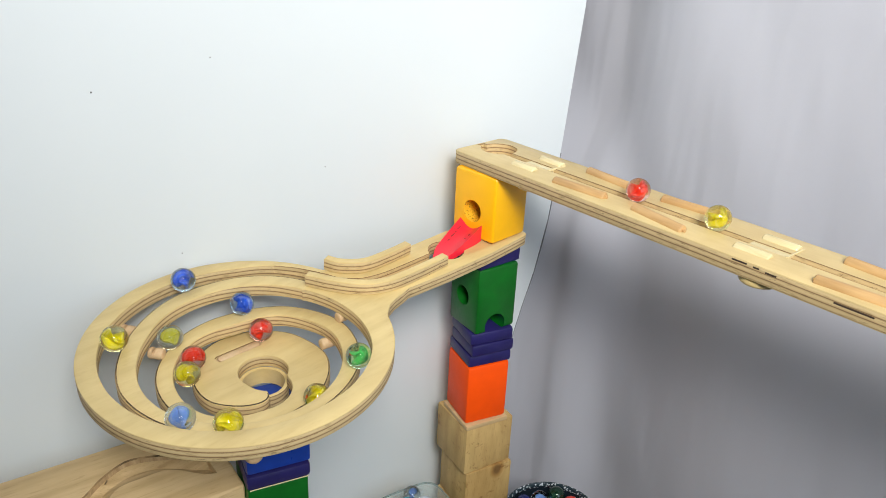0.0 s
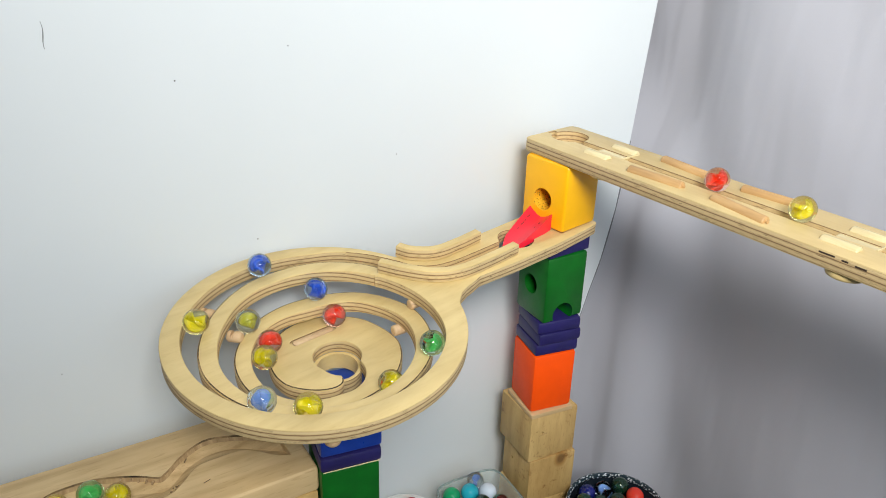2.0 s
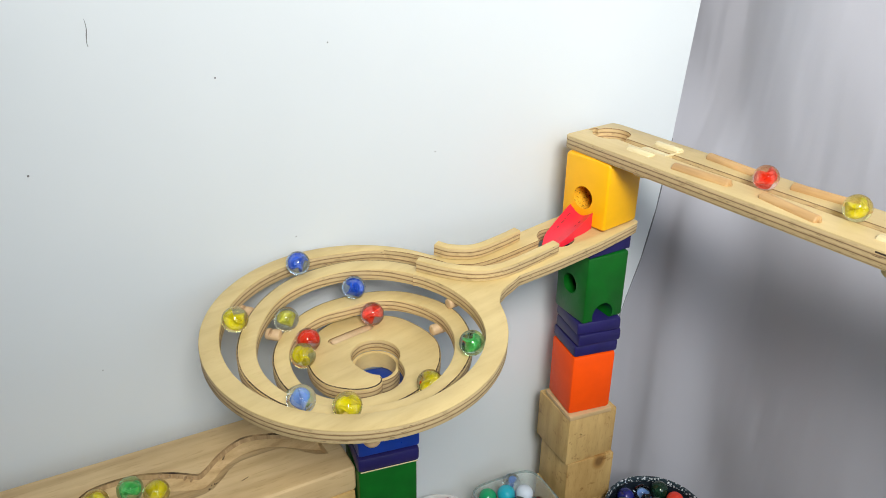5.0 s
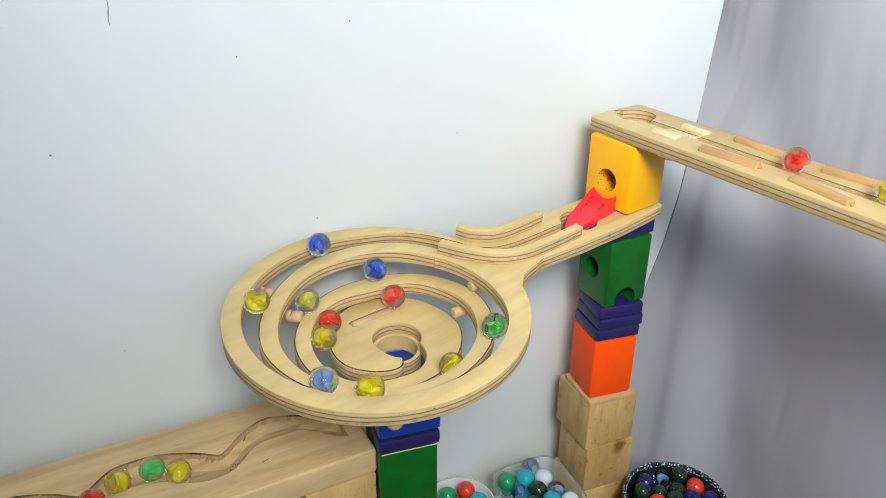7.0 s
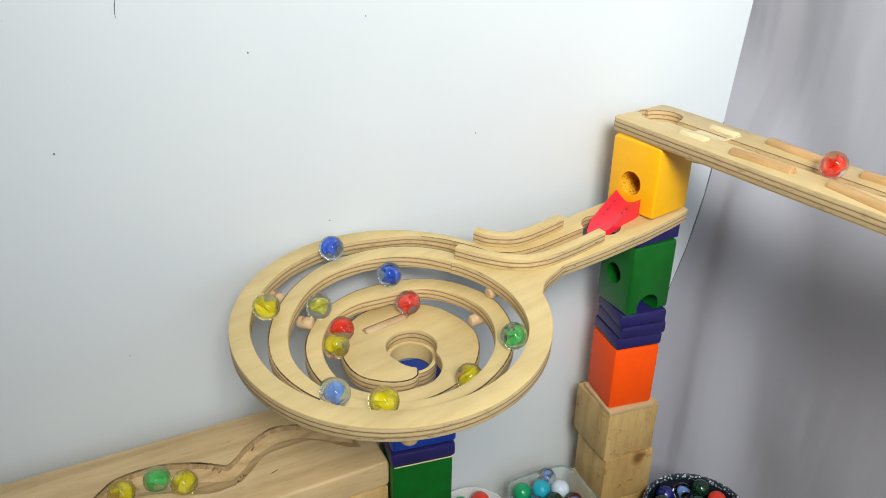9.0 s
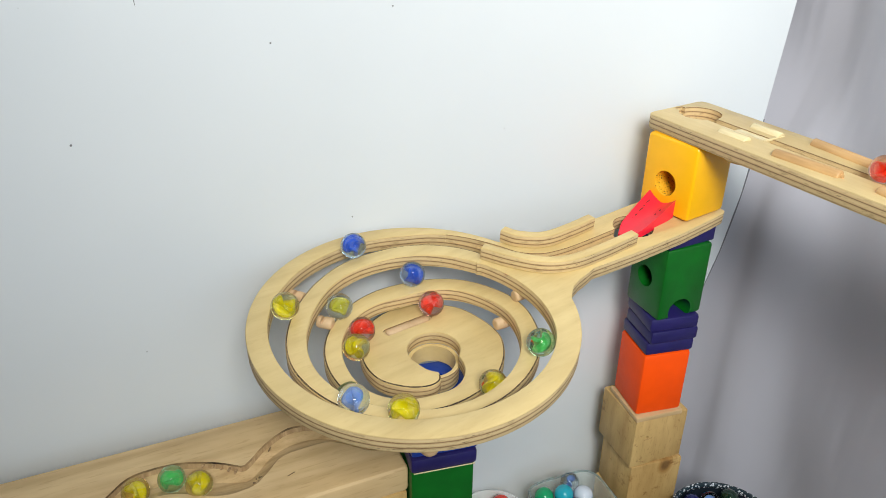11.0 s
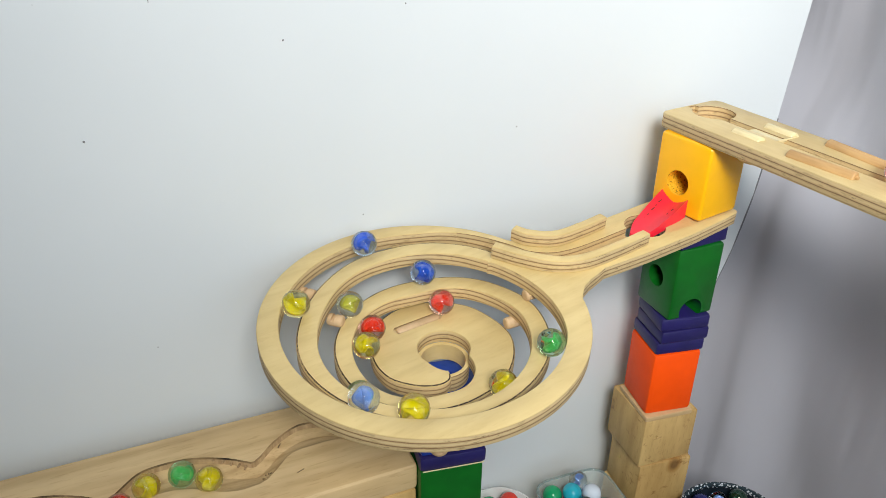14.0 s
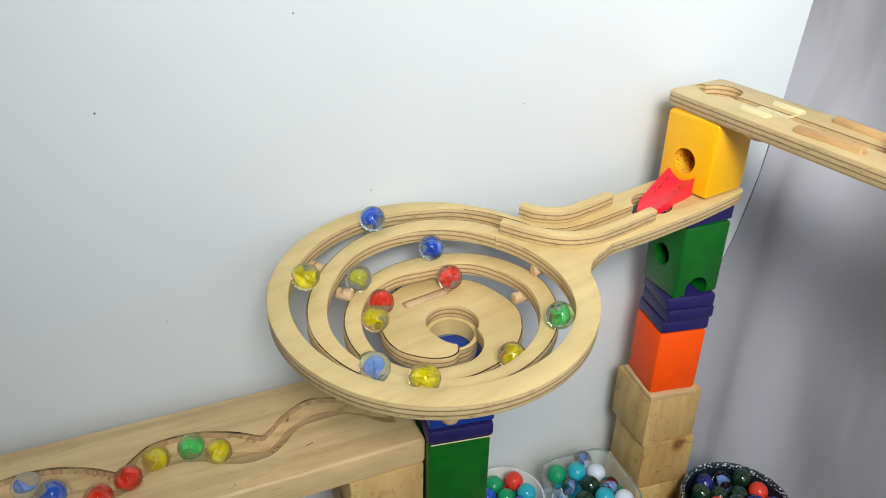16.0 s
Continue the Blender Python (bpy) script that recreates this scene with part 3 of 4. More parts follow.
# ---------------------------------------------------------------- the long ramp
RAMP = pose(0.0268, 0.0405, 0.3928, 0, 0, -6.0)
ramp = thing("ramp_track", "long birch plywood marble ramp with wooden dowels", "marble track", RAMP)
LR, WR, WN, TR = 0.62, 0.031, 0.0298, 0.0112
body = part("body", prism([(0.0, -WN + 0.006), (0.0012, -WN + 0.0022), (0.005, -WN), (LR, -WN), (LR, WR), (0.003, WR), (-0.0018, WR - 0.0022), (-0.003, WR - 0.006)], -TR, 0, 0.0009), [BIRCH_CROSS, EDGE], ramp)
bpy.context.view_layer.update()
carve(body, [with_slot(box_bm(0.0012, LR - 0.03, -0.0035, 0.0045, -0.0050, 0.01), 1), with_slot(moved(cylinder_bm(0.0157, 0.05, "Z", 48), pose(0.0205, 0.004, 0)), 1)])

# ---------------------------------------------------------------- the carved plank and the tower below the spiral
PL_Z = 0.2025
pl = Matrix.Translation(WALL_N * (WALL_D + 0.023)) @ Matrix(((0.981, 0.194, 0, 0), (-0.194, 0.981, 0, 0), (0, 0, 1, 0), (0, 0, 0, 1)))
plank = thing("carved_plank", "solid wood plank with a carved wavy marble channel", "marble track", pl)
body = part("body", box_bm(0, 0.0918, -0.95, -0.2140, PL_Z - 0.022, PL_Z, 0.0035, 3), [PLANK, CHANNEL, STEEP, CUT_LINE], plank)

green2 = block("green_block", "green stained wooden block beside the carved plank", 0.0695, -0.2330, -20, 0.043, 0.0440, 0.1320, 0.2000, GREEN, 0.0025,
      cutters=[moved(cylinder_bm(0.0098, 0.04, "X", 40), pose(0, 0.022, 0.005))])
block("navy_plate", "thin navy blue plate with worn white edge", 0.0702, -0.2337, -20, 0.046, 0.0462, 0.2003, 0.2125, NAVY, 0.003)
block("blue_block", "bright blue stained wooden block under the spiral", 0.0690, -0.2323, -20, 0.046, 0.0460, 0.2128, 0.2548, BLUE, 0.0025,
      cutters=[moved(cylinder_bm(0.0105, 0.03, "Z", 40), pose(-0.0218, 0.0215, 0.0420))])

# the carved channel: scallops with a steep far side and a soft near side
LOBE = [((0.0, -322.5), (22, -325)), ((-11, -333), (20, -338)), ((-20, -345), (13, -350)), ((-26.5, -357), (4, -360)), ((-30.5, -372), (-3, -372)), ((-30.7, -387), (-6, -388)), ((-22, -402), (-3, -400)), ((-18.4, -408), (2, -408.5))]
START = [((18, -236), (40, -239)), ((2, -250), (34, -247)), ((-10, -266), (14, -262)), ((-16, -281), (9, -280)), ((-10, -301), (8, -297)), ((-2, -314), (16, -310)), ((1, -320), (21, -319))]
def smooth_sections(rows, per=4):
    return [((p[0], p[1]), (p[2], p[3])) for p in smooth_path([(*u, *w) for u, w in rows], per)]


NEXT = ((-19, -410.5), (3, -413))
START, LOBE = smooth_sections(START), smooth_sections(LOBE + [NEXT])[:-1]
sections = START + [((u[0] - 19 * k, u[1] - 88 * k), (w[0] - 19 * k, w[1] - 88 * k)) for k in range(5) for u, w in LOBE]
to_plank = pl.inverted()
bm = bmesh.new()
rings = []
for (ux, uy), (wx, wy) in sections:
    u, w = to_plank @ Vector((ux * MM, uy * MM, PL_Z)), to_plank @ Vector((wx * MM, wy * MM, PL_Z))
    d = w - u
    rings.append([bm.verts.new(p) for p in (u + Vector((0, 0, 0.004)), u - Vector((0, 0, 0.0017)), u + d * 0.05 - Vector((0, 0, 0.0045)), u + d * 0.4 - Vector((0, 0, 0.0070)), u + d * 0.72 - Vector((0, 0, 0.0042)), w - d * 0.03 - Vector((0, 0, 0.0010)), w, w + Vector((0, 0, 0.004)))])
for a, b in zip(rings, rings[1:]):
    for k in range(8):
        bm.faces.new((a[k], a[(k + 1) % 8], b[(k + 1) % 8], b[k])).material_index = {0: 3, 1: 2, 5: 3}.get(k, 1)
bm.faces.new(rings[0])
bm.faces.new(rings[-1][::-1])
bmesh.ops.recalc_face_normals(bm, faces=bm.faces)
bpy.context.view_layer.update()
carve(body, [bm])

# gouge marks left by the carving tool beside and inside the channel
def gouge(x, y, drop, length, width, turn, material=CUT_LINE):
    p = to_plank @ Vector((x * MM, y * MM, PL_Z - drop))
    part("gouge", box_bm(-width / 2, width / 2, -length / 2, length / 2, -0.0005, 0.0005, 0.0001, 1), material, plank, "dark gouge from the carving tool", pose(p.x, p.y, p.z, 0, 0, turn))


rnd_mark = random.Random(12)
# chisel stops at the end of each scallop's far wall
for k in range(2):
    for x, y in ((-17, -341), (-12.5, -336), (-8, -332), (-3.5, -328.5), (0.5, -325.5)):
        gouge(x + 0.6 - 19 * k, y - 0.8 - 88 * k, 0.0020, 0.0034, 0.0013, 62 + rnd_mark.uniform(-8, 8), STEEP)
# burnt specks where the tool was lifted
for cx, cy, n in ((16.5, -317, 9), (-16.5, -368, 8), (-9, -389, 5), (-2.5, -405, 6), (10, -352, 3)):
    for _ in range(n):
        gouge(cx + rnd_mark.uniform(-3, 3), cy + rnd_mark.uniform(-4, 4), 0.0030 if cx > 0 else 0.0058, rnd_mark.uniform(0.0006, 0.0014), 0.0007, rnd_mark.uniform(0, 180))
# slips of the tool on the flat
for x, y, l, a in ((26, -298, 0.0055, 20), (-4, -300, 0.004, 55), (33, -352, 0.0022, 80)):
    gouge(x, y, 0.0003, l, 0.0006, a)

# ---------------------------------------------------------------- supports under the run
stand = thing("low_table", "plain low wooden table under the whole marble run", "table")
part("tabletop", box_bm(-0.005, 0.170, -0.70, 0.092, TOP - 0.03, TOP - 0.0003, 0.002), PINE_LIGHT, stand)
for x in (0.015, 0.15):
    for y in (-0.68, 0.072):
        part("leg", box_bm(x - 0.015, x + 0.015, y - 0.015, y + 0.015, FLOOR, TOP - 0.03, 0.002), PINE_LIGHT, stand)
post = thing("wooden_post", "light wooden block holding up the carved plank", "block", pl)
part("body", box_bm(0.040, 0.0915, -0.268, -0.2155, TOP, PL_Z - 0.0223, 0.0012), PINE, post)
block("wooden_block", "plain wooden block hidden under the green block", 0.0695, -0.2330, -20, 0.043, 0.044, TOP, 0.1318, PINE, 0.0015)

# ---------------------------------------------------------------- details of the spiral
lip = bmesh.new()
ring_a = []
for k in range(48):
    a = 2 * math.pi * k / 48
    ca, sa = math.cos(a), math.sin(a)
    ring_a.append([lip.verts.new((HOLE_U * MM + ca * r, HOLE_V * MM + sa * r, z)) for r, z in ((0.0146, -0.0446), (0.0172, -0.0446), (0.0172, -0.0575), (0.0146, -0.0575))])
for k in range(48):
    a, b = ring_a[k], ring_a[(k + 1) % 48]
    for j, slot in ((0, 0), (1, 1), (2, 0), (3, 0)):
        lip.faces.new((a[j], a[(j + 1) % 4], b[(j + 1) % 4], b[j])).material_index = slot
part("collar", lip, [BIRCH, EDGE], spiral, "round ply collar under the central hole")

# dowel let into the disc
bm = cylinder_bm(0.0030, 0.0335, "X", 24, 0.0028)
bmesh.ops.scale(bm, vec=(1, 1, 0.55), verts=bm.verts)
part("inlaid_dowel", bm, BALSA, spiral, "pinkish dowel set flush in the disc", pose(-0.0290, 0.0140, -DROP - 0.0010, 0, 0, 88))

# pegs that tie the coil to the turn outside it
for deg, r, h in ((122.5, 84.0, -13.0), (128.5, 60.5, -22.0), (355.5, 80.5, -14.0), (351, 63.5, -28.0)):
    x, y = polar(deg, r * MM)
    bm = cylinder_bm(0.0041, 0.0108, "X", 20, 0.0016)
    peg = part("peg", bm, BALSA, spiral, "small pinkish wooden tie peg", pose(x, y, h * MM, 0, 0, deg + 90))
    bpy.context.view_layer.update()
    carve(peg, [moved(box_bm(-0.0012, 0.0012, -0.01, 0.01, 0.0012, 0.01), pose(0.001, 0, 0))])
# round feet under the rim
for deg, r, h in ((241, 92.0, -15.5), (232, 86, -13.5), (60, 95, -13.0)):
    x, y = polar(deg, r * MM)
    bm = bmesh.new()
    bmesh.ops.create_uvsphere(bm, u_segments=20, v_segments=12, radius=0.0056)
    part("foot", bm, BALSA, spiral, "round wooden foot", pose(x, y, h * MM))

# ---------------------------------------------------------------- red chute below the yellow block
chute = thing("red_chute", "red plastic chute leading from the yellow block", "chute", pose(0.0530, 0.0058, 0.3232))
bm = bmesh.new()
cols = []
for i in range(13):
    t = i / 12
    y = -0.0475 * t
    half = 0.0122 - 0.0044 * t**1.6 - 0.004 * max(0, t - 0.8) / 0.2
    crest = 0.0128 * (1 - t) ** 1.1 + 0.0012
    row = []
    for k in range(9):
        q = -1 + k / 4
        z = crest * (0.55 + 0.45 * abs(q) ** 1.6) - 0.0055 * t
        row.append(bm.verts.new((q * half + 0.006 * t, y, z)))
    row += [bm.verts.new((half + 0.006 * t, y, -0.0075 * t - 0.0002)), bm.verts.new((-half + 0.006 * t, y, -0.0075 * t - 0.0002))]
    cols.append(row)
for a, b in zip(cols, cols[1:]):
    for k in range(11):
        bm.faces.new((a[k], b[k], b[(k + 1) % 11], a[(k + 1) % 11]))
bm.faces.new(cols[0])
bm.faces.new(cols[-1][::-1])
bmesh.ops.bevel(bm, geom=[e for e in bm.edges if len(e.link_faces) == 2 and e.calc_face_angle(0) > 0.7], offset=0.0007, segments=2, profile=0.5, affect="EDGES")
part("body", bm, RED, chute)
for t, q, l in ((0.16, -0.62, 0.004), (0.27, -0.60, 0.0018), (0.36, -0.58, 0.0045), (0.50, -0.56, 0.0022), (0.22, 0.55, 0.002), (0.33, 0.52, 0.0012)):
    half, crest = 0.0122 - 0.0044 * t**1.6, 0.0128 * (1 - t) ** 1.1 + 0.0012
    z = crest * (0.55 + 0.45 * abs(q) ** 1.6) - 0.0055 * t
    part("crack", moved(box_bm(-0.0003, 0.0003, -l / 2, l / 2, -0.0004, 0.0004, 0.0001, 1), pose(q * half + 0.006 * t, -0.0475 * t, z, 16, 0, 4)), BURN, chute, "dark crack in the plastic")

# navy wedge between the green block and the arm
wedge = thing("navy_wedge", "navy blue wooden wedge tilting the spiral's arm", "wedge", block_pose(0.0715, 0.0006, -8) @ pose(0, 0, 0.2985), "tower blocks")
bm = box_bm(-0.043, 0, 0, 0.0450, 0, 0.012)
for v in bm.verts:
    if v.co.z > 0.006:
        v.co.z = 0.0088 + 0.0046 * v.co.y / 0.045
bmesh.ops.bevel(bm, geom=bm.edges[:], offset=0.0008, segments=2, profile=0.5, affect="EDGES")
part("body", bm, NAVY, wedge)

# ---------------------------------------------------------------- dowels and clips of the ramp


def dowel(s0, w0, s1, w1, material=BEECH, r=0.0039):
    sunk = -0.0022 if material is PALE else 0.0004
    a, b = Vector((s0, w0, sunk)), Vector((s1, w1, sunk))
    bm = cylinder_bm(r, (b - a).length, "X", 24, 0.0012)
    if material is BEECH:
        bmesh.ops.create_cone(bm, cap_ends=True, segments=10, radius1=0.0014, radius2=0.0011, depth=0.0016, matrix=pose((b - a).length / 2 + 0.0007, 0, 0.0006, 0, 90, 0))
    part("dowel", bm, material, ramp, "", Matrix.Translation((a + b) / 2) @ pose(0, 0, 0, 0, 0, math.degrees(math.atan2(w1 - w0, s1 - s0))))


dowel(0.105, 0.0215, 0.151, 0.0175)
dowel(0.106, -0.0190, 0.152, -0.0155)
dowel(0.178, 0.0170, 0.225, 0.0225)
dowel(0.177, -0.0150, 0.222, -0.0225)
for k in range(3):
    dowel(0.308 + 0.075 * k, 0.0205, 0.356 + 0.075 * k, 0.0170)
    dowel(0.309 + 0.075 * k, -0.0215, 0.357 + 0.075 * k, -0.0175)
for s in (0.060, 0.258):
    dowel(s, 0.0150, s + 0.024, 0.0150, PALE, 0.0048)
    dowel(s - 0.004, -0.0130, s + 0.020, -0.0130, PALE, 0.0048)
for s, w in ((0.075, -0.010), (0.275, -0.0165)):
    bm = cylinder_bm(0.0120, 0.005, "Z", 32, 0.0018)
    part("foot", bm, BIRCH, ramp, "round ply foot under the ramp", pose(s, w, -TR - 0.0025))

# ---------------------------------------------------------------- marbles and their bowls
MARBLE_R = 0.0087


def marble_glass(name, colour, clear=0.5, streak=(0.9, 0.9, 0.86)):
    """Coloured glass with a paler swirl through it."""
    m, t, bsdf = base_material(name, 0.03)
    mp = coords(t, (60, 60, 150))
    n = add(t, "ShaderNodeTexNoise", Scale=1.0, Detail=1.0, Distortion=1.2)
    t.links.new(mp.outputs[0], n.inputs["Vector"])
    r = ramp_node(t, [(0.46, colour), (0.72, tuple(0.75 * c + 0.25 * w for c, w in zip(colour, streak)))])
    t.links.new(n.outputs["Fac"], r.inputs[0])
    t.links.new(r.outputs[0], bsdf.inputs["Base Color"])
    mr = t.nodes.new("ShaderNodeMapRange")
    mr.inputs["From Min"].default_value, mr.inputs["From Max"].default_value = 0.35, 0.65
    mr.inputs["To Min"].default_value, mr.inputs["To Max"].default_value = max(0.0, clear - 0.3), min(1.0, clear + 0.35)
    t.links.new(n.outputs["Fac"], mr.inputs["Value"])
    t.links.new(mr.outputs[0], bsdf.inputs["Transmission Weight"])
    bsdf.inputs["IOR"].default_value = 1.5
    bsdf.inputs["Coat Weight"].default_value = 0.5
    bsdf.inputs["Coat Roughness"].default_value = 0.02
    return m


def marble_core(name, colour):
    """The coloured vane inside a glass marble, paler in streaks."""
    m, t, bsdf = base_material(name, 0.3)
    mp = coords(t, (90, 90, 260))
    n = add(t, "ShaderNodeTexNoise", Scale=1.0, Detail=2.0, Distortion=1.0)
    t.links.new(mp.outputs[0], n.inputs["Vector"])
    r = ramp_node(t, [(0.46, colour), (0.68, tuple(0.7 * c + 0.3 for c in colour))])
    t.links.new(n.outputs["Fac"], r.inputs[0])
    t.links.new(r.outputs[0], bsdf.inputs["Base Color"])
    thin = t.nodes.new("ShaderNodeBsdfTransparent")
    thin.inputs["Color"].default_value = (*(0.5 + 0.5 * c for c in colour), 1)
    both = t.nodes.new("ShaderNodeMixShader")
    both.inputs[0].default_value = 0.86
    t.links.new(thin.outputs[0], both.inputs[1])
    t.links.new(bsdf.outputs[0], both.inputs[2])
    t.links.new(both.outputs[0], t.nodes["Material Output"].inputs["Surface"])
    return m


def clear_marble(name, tint):
    m, t, bsdf = base_material(name, 0.02)
    bsdf.inputs["Base Color"].default_value = (*tint, 1)
    bsdf.inputs["Transmission Weight"].default_value = 1.0
    bsdf.inputs["IOR"].default_value = 1.48
    through_glass = t.nodes.new("ShaderNodeBsdfTransparent")
    through_glass.inputs["Color"].default_value = (*(0.55 + 0.45 * c for c in tint), 1)
    both = t.nodes.new("ShaderNodeMixShader")
    both.inputs[0].default_value = 0.82
    t.links.new(through_glass.outputs[0], both.inputs[1])
    t.links.new(bsdf.outputs[0], both.inputs[2])
    t.links.new(both.outputs[0], t.nodes["Material Output"].inputs["Surface"])
    return m


# vane colour, its reach and thickness as shares of the radius and its blades, tint of the glass
CORES = {
    "red": (marble_core("red_vane", (1.0, 0.06, 0.015)), (0.58, 0.12, 3), clear_marble("red_tinted_glass", (1.0, 0.66, 0.58))),
    "yellow": (marble_core("yellow_vane", (0.95, 0.86, 0.005)), (0.56, 0.11, 3), clear_marble("yellow_tinted_glass", (1.0, 0.95, 0.45))),
    "green": (marble_core("green_vane", (0.14, 0.72, 0.20)), (0.52, 0.09, 3), clear_marble("green_tinted_glass", (0.66, 0.98, 0.72))),
    "blue": (marble_core("blue_vane", (0.03, 0.16, 0.85)), (0.56, 0.11, 3), clear_marble("blue_tinted_glass", (0.60, 0.78, 1.0))),
    "pale": (marble_core("pale_blue_vane", (0.22, 0.40, 0.88)), (0.50, 0.07, 2), clear_marble("pale_blue_glass", (0.84, 0.92, 1.0))),
    "olive": (marble_core("olive_vane", (0.62, 0.62, 0.06)), (0.50, 0.07, 2), clear_marble("olive_glass", (0.95, 0.96, 0.78))),
}
GLASS = {
    "red": (CORES["red"][2], "clear glass marble with a red vane"),
    "yellow": (CORES["yellow"][2], "clear glass marble with a yellow vane"),
    "green": (CORES["green"][2], "clear glass marble with a green vane"),
    "blue": (CORES["blue"][2], "clear glass marble with a blue vane"),
    "pale": (CORES["pale"][2], "clear glass marble with a pale blue vane"),
    "olive": (CORES["olive"][2], "clear glass marble with an olive vane"),
    "turquoise": (paint("turquoise_marble", (0.02, 0.40, 0.52), 0.12, 0.05), "opaque turquoise marble"),
    "milky": (paint("milky_marble", (0.62, 0.70, 0.80), 0.10, 0.08), "milky white opaque marble"),
    "dark": (marble_glass("bottle_green_marble", (0.006, 0.035, 0.018), 0.25, (0.05, 0.15, 0.08)), "dark bottle green glass marble"),
    "cobalt": (paint("cobalt_marble", (0.012, 0.10, 0.55), 0.10, 0.1), "opaque cobalt blue marble"),
    "emerald": (paint("emerald_marble", (0.01, 0.30, 0.12), 0.10, 0.1), "opaque green marble"),
    "scarlet": (paint("scarlet_marble", (0.72, 0.05, 0.03), 0.10, 0.1), "opaque red marble"),
    "navy": (marble_glass("navy_marble", (0.01, 0.015, 0.16), 0.2, (0.05, 0.08, 0.4)), "dark blue glass marble"),
}
MARBLE_MESH = {}


def vane(bm, reach, thick, blades):
    """Curved blades of coloured glass that twist about the marble's axis and taper to its poles."""
    for b in range(blades):
        turn = 2 * math.pi * b / blades
        rings = []
        for i in range(13):
            z = (-1 + 2 * i / 12) * reach * 1.1
            w = reach * math.sqrt(max(0.02, 1 - (z / (reach * 1.12)) ** 2))
            ring = []
            for k in range(14):
                q = k / 6 if k < 7 else (13 - k) / 6
                side = 1 if k < 7 else -1
                a = turn + z * 2.0 + 0.7 * q
                h = side * thick * (0.35 + 0.65 * math.sin(math.pi * min(1.0, q * 0.9 + 0.1)))
                ring.append(bm.verts.new(MARBLE_R * Vector((w * q * math.cos(a) - h * math.sin(a), w * q * math.sin(a) + h * math.cos(a), z))))
            rings.append(ring)
        for lo, hi in zip(rings, rings[1:]):
            for k in range(14):
                bm.faces.new((lo[k], lo[(k + 1) % 14], hi[(k + 1) % 14], hi[k]))
        bm.faces.new(rings[0][::-1])
        bm.faces.new(rings[-1])


def marble(colour, place, group, where):
    if colour not in MARBLE_MESH:
        bm = bmesh.new()
        bmesh.ops.create_uvsphere(bm, u_segments=28, v_segments=18, radius=MARBLE_R)
        MARBLE_MESH[colour] = to_mesh("marble", bm, GLASS[colour][0], 3)
    ob = new("marble", MARBLE_MESH[colour])
    ob.matrix_world = Matrix.Translation(place) @ pose(0, 0, 0, random.uniform(0, 360), random.uniform(0, 360), 0)
    if colour in CORES:
        key = colour + "_core"
        if key not in MARBLE_MESH:
            bm = bmesh.new()
            vane(bm, *CORES[colour][1])
            MARBLE_MESH[key] = to_mesh("core", bm, CORES[colour][0], 3)
        core = new("core", MARBLE_MESH[key])
        core.parent = ob
    return tagged(ob, GLASS[colour][1] + " " + where, "marble", group)


def in_channel(deg):
    """Where a marble lies in the spiral's channel: against the turn outside it, on the rim of the coil."""
    wall = smooth_table(RING_IN, deg) if deg < 385 else coil_in(deg - 360)
    r = wall - 8.8
    over = max(0.0, r - smooth_table(COIL_OUT, deg))
    z = coil_drop(deg) / MM + math.sqrt(max(4.0, 76.0 - over * over))
    x, y = polar(deg, r * MM)
    return PLATE @ Vector((x, y, z * MM))


for deg, colour in ((88, "blue"), (143, "yellow"), (212, "pale"), (232, "yellow"), (312, "green"), (418, "blue"), (478, "olive"), (560, "green"), (650, "yellow"), (762, "red"), (842, "red"), (868, "yellow")):
    marble(colour, in_channel(deg), "marbles rolling in the spiral", "in the spiral channel")
for s, w, colour in ((0.168, 0.0, "red"), (0.232, 0.0, "yellow"), (0.395, 0.0, "green")):
    marble(colour, RAMP @ Vector((s, w, 0.0079)), "marbles on the ramp", "on the ramp groove")
for x, y, colour in ((3, -351, "yellow"), (-11, -364, "green"), (-13, -386, "yellow"), (-5, -405, "red"), (1, -424, "red"), (-18, -446, "blue"), (-33, -458, "pale")):
    marble(colour, Vector((x * MM, y * MM, PL_Z + 0.0027)), "marbles on the plank", "in the carved channel")


def lathe(profile, segs=64):
    """A turned shape from (radius, height) pairs, closed round."""
    bm = bmesh.new()
    rows = [[bm.verts.new((math.cos(2 * math.pi * k / segs) * r, math.sin(2 * math.pi * k / segs) * r, z)) for r, z in profile] for k in range(segs)]
    n = len(profile)
    for k in range(segs):
        a, b = rows[k], rows[(k + 1) % segs]
        for j in range(n - 1):
            bm.faces.new((a[j], b[j], b[j + 1], a[j + 1]))
    bm.faces.new([rows[k][0] for k in range(segs)][::-1])
    bm.faces.new([rows[k][-1] for k in range(segs)])
    return bm


def fill(cx, cy, z, radius, colours, group, where, seed, square=False):
    """Two layers of marbles lying in a bowl."""
    rnd = random.Random(seed)
    d = MARBLE_R * 2.06
    pool = []
    for layer in range(3):
        zz = z - layer * MARBLE_R * 1.6
        n = int(radius / d) + 2
        for i in range(-n, n + 1):
            for j in range(-n, n + 1):
                x = (i + 0.5 * (j % 2) + 0.25 * layer) * d + rnd.uniform(-0.0004, 0.0004)
                y = (j * 0.87 + 0.3 * layer) * d + rnd.uniform(-0.0004, 0.0004)
                inside = max(abs(x), abs(y)) < radius and math.hypot(x, y) < radius * 1.2 if square else math.hypot(x, y) < radius
                if inside:
                    if not pool:
                        pool = rnd.sample(colours, len(colours))
                    marble(pool.pop(), Vector((cx + x, cy + y, zz + rnd.uniform(-0.0025, 0.0035))), group, where)


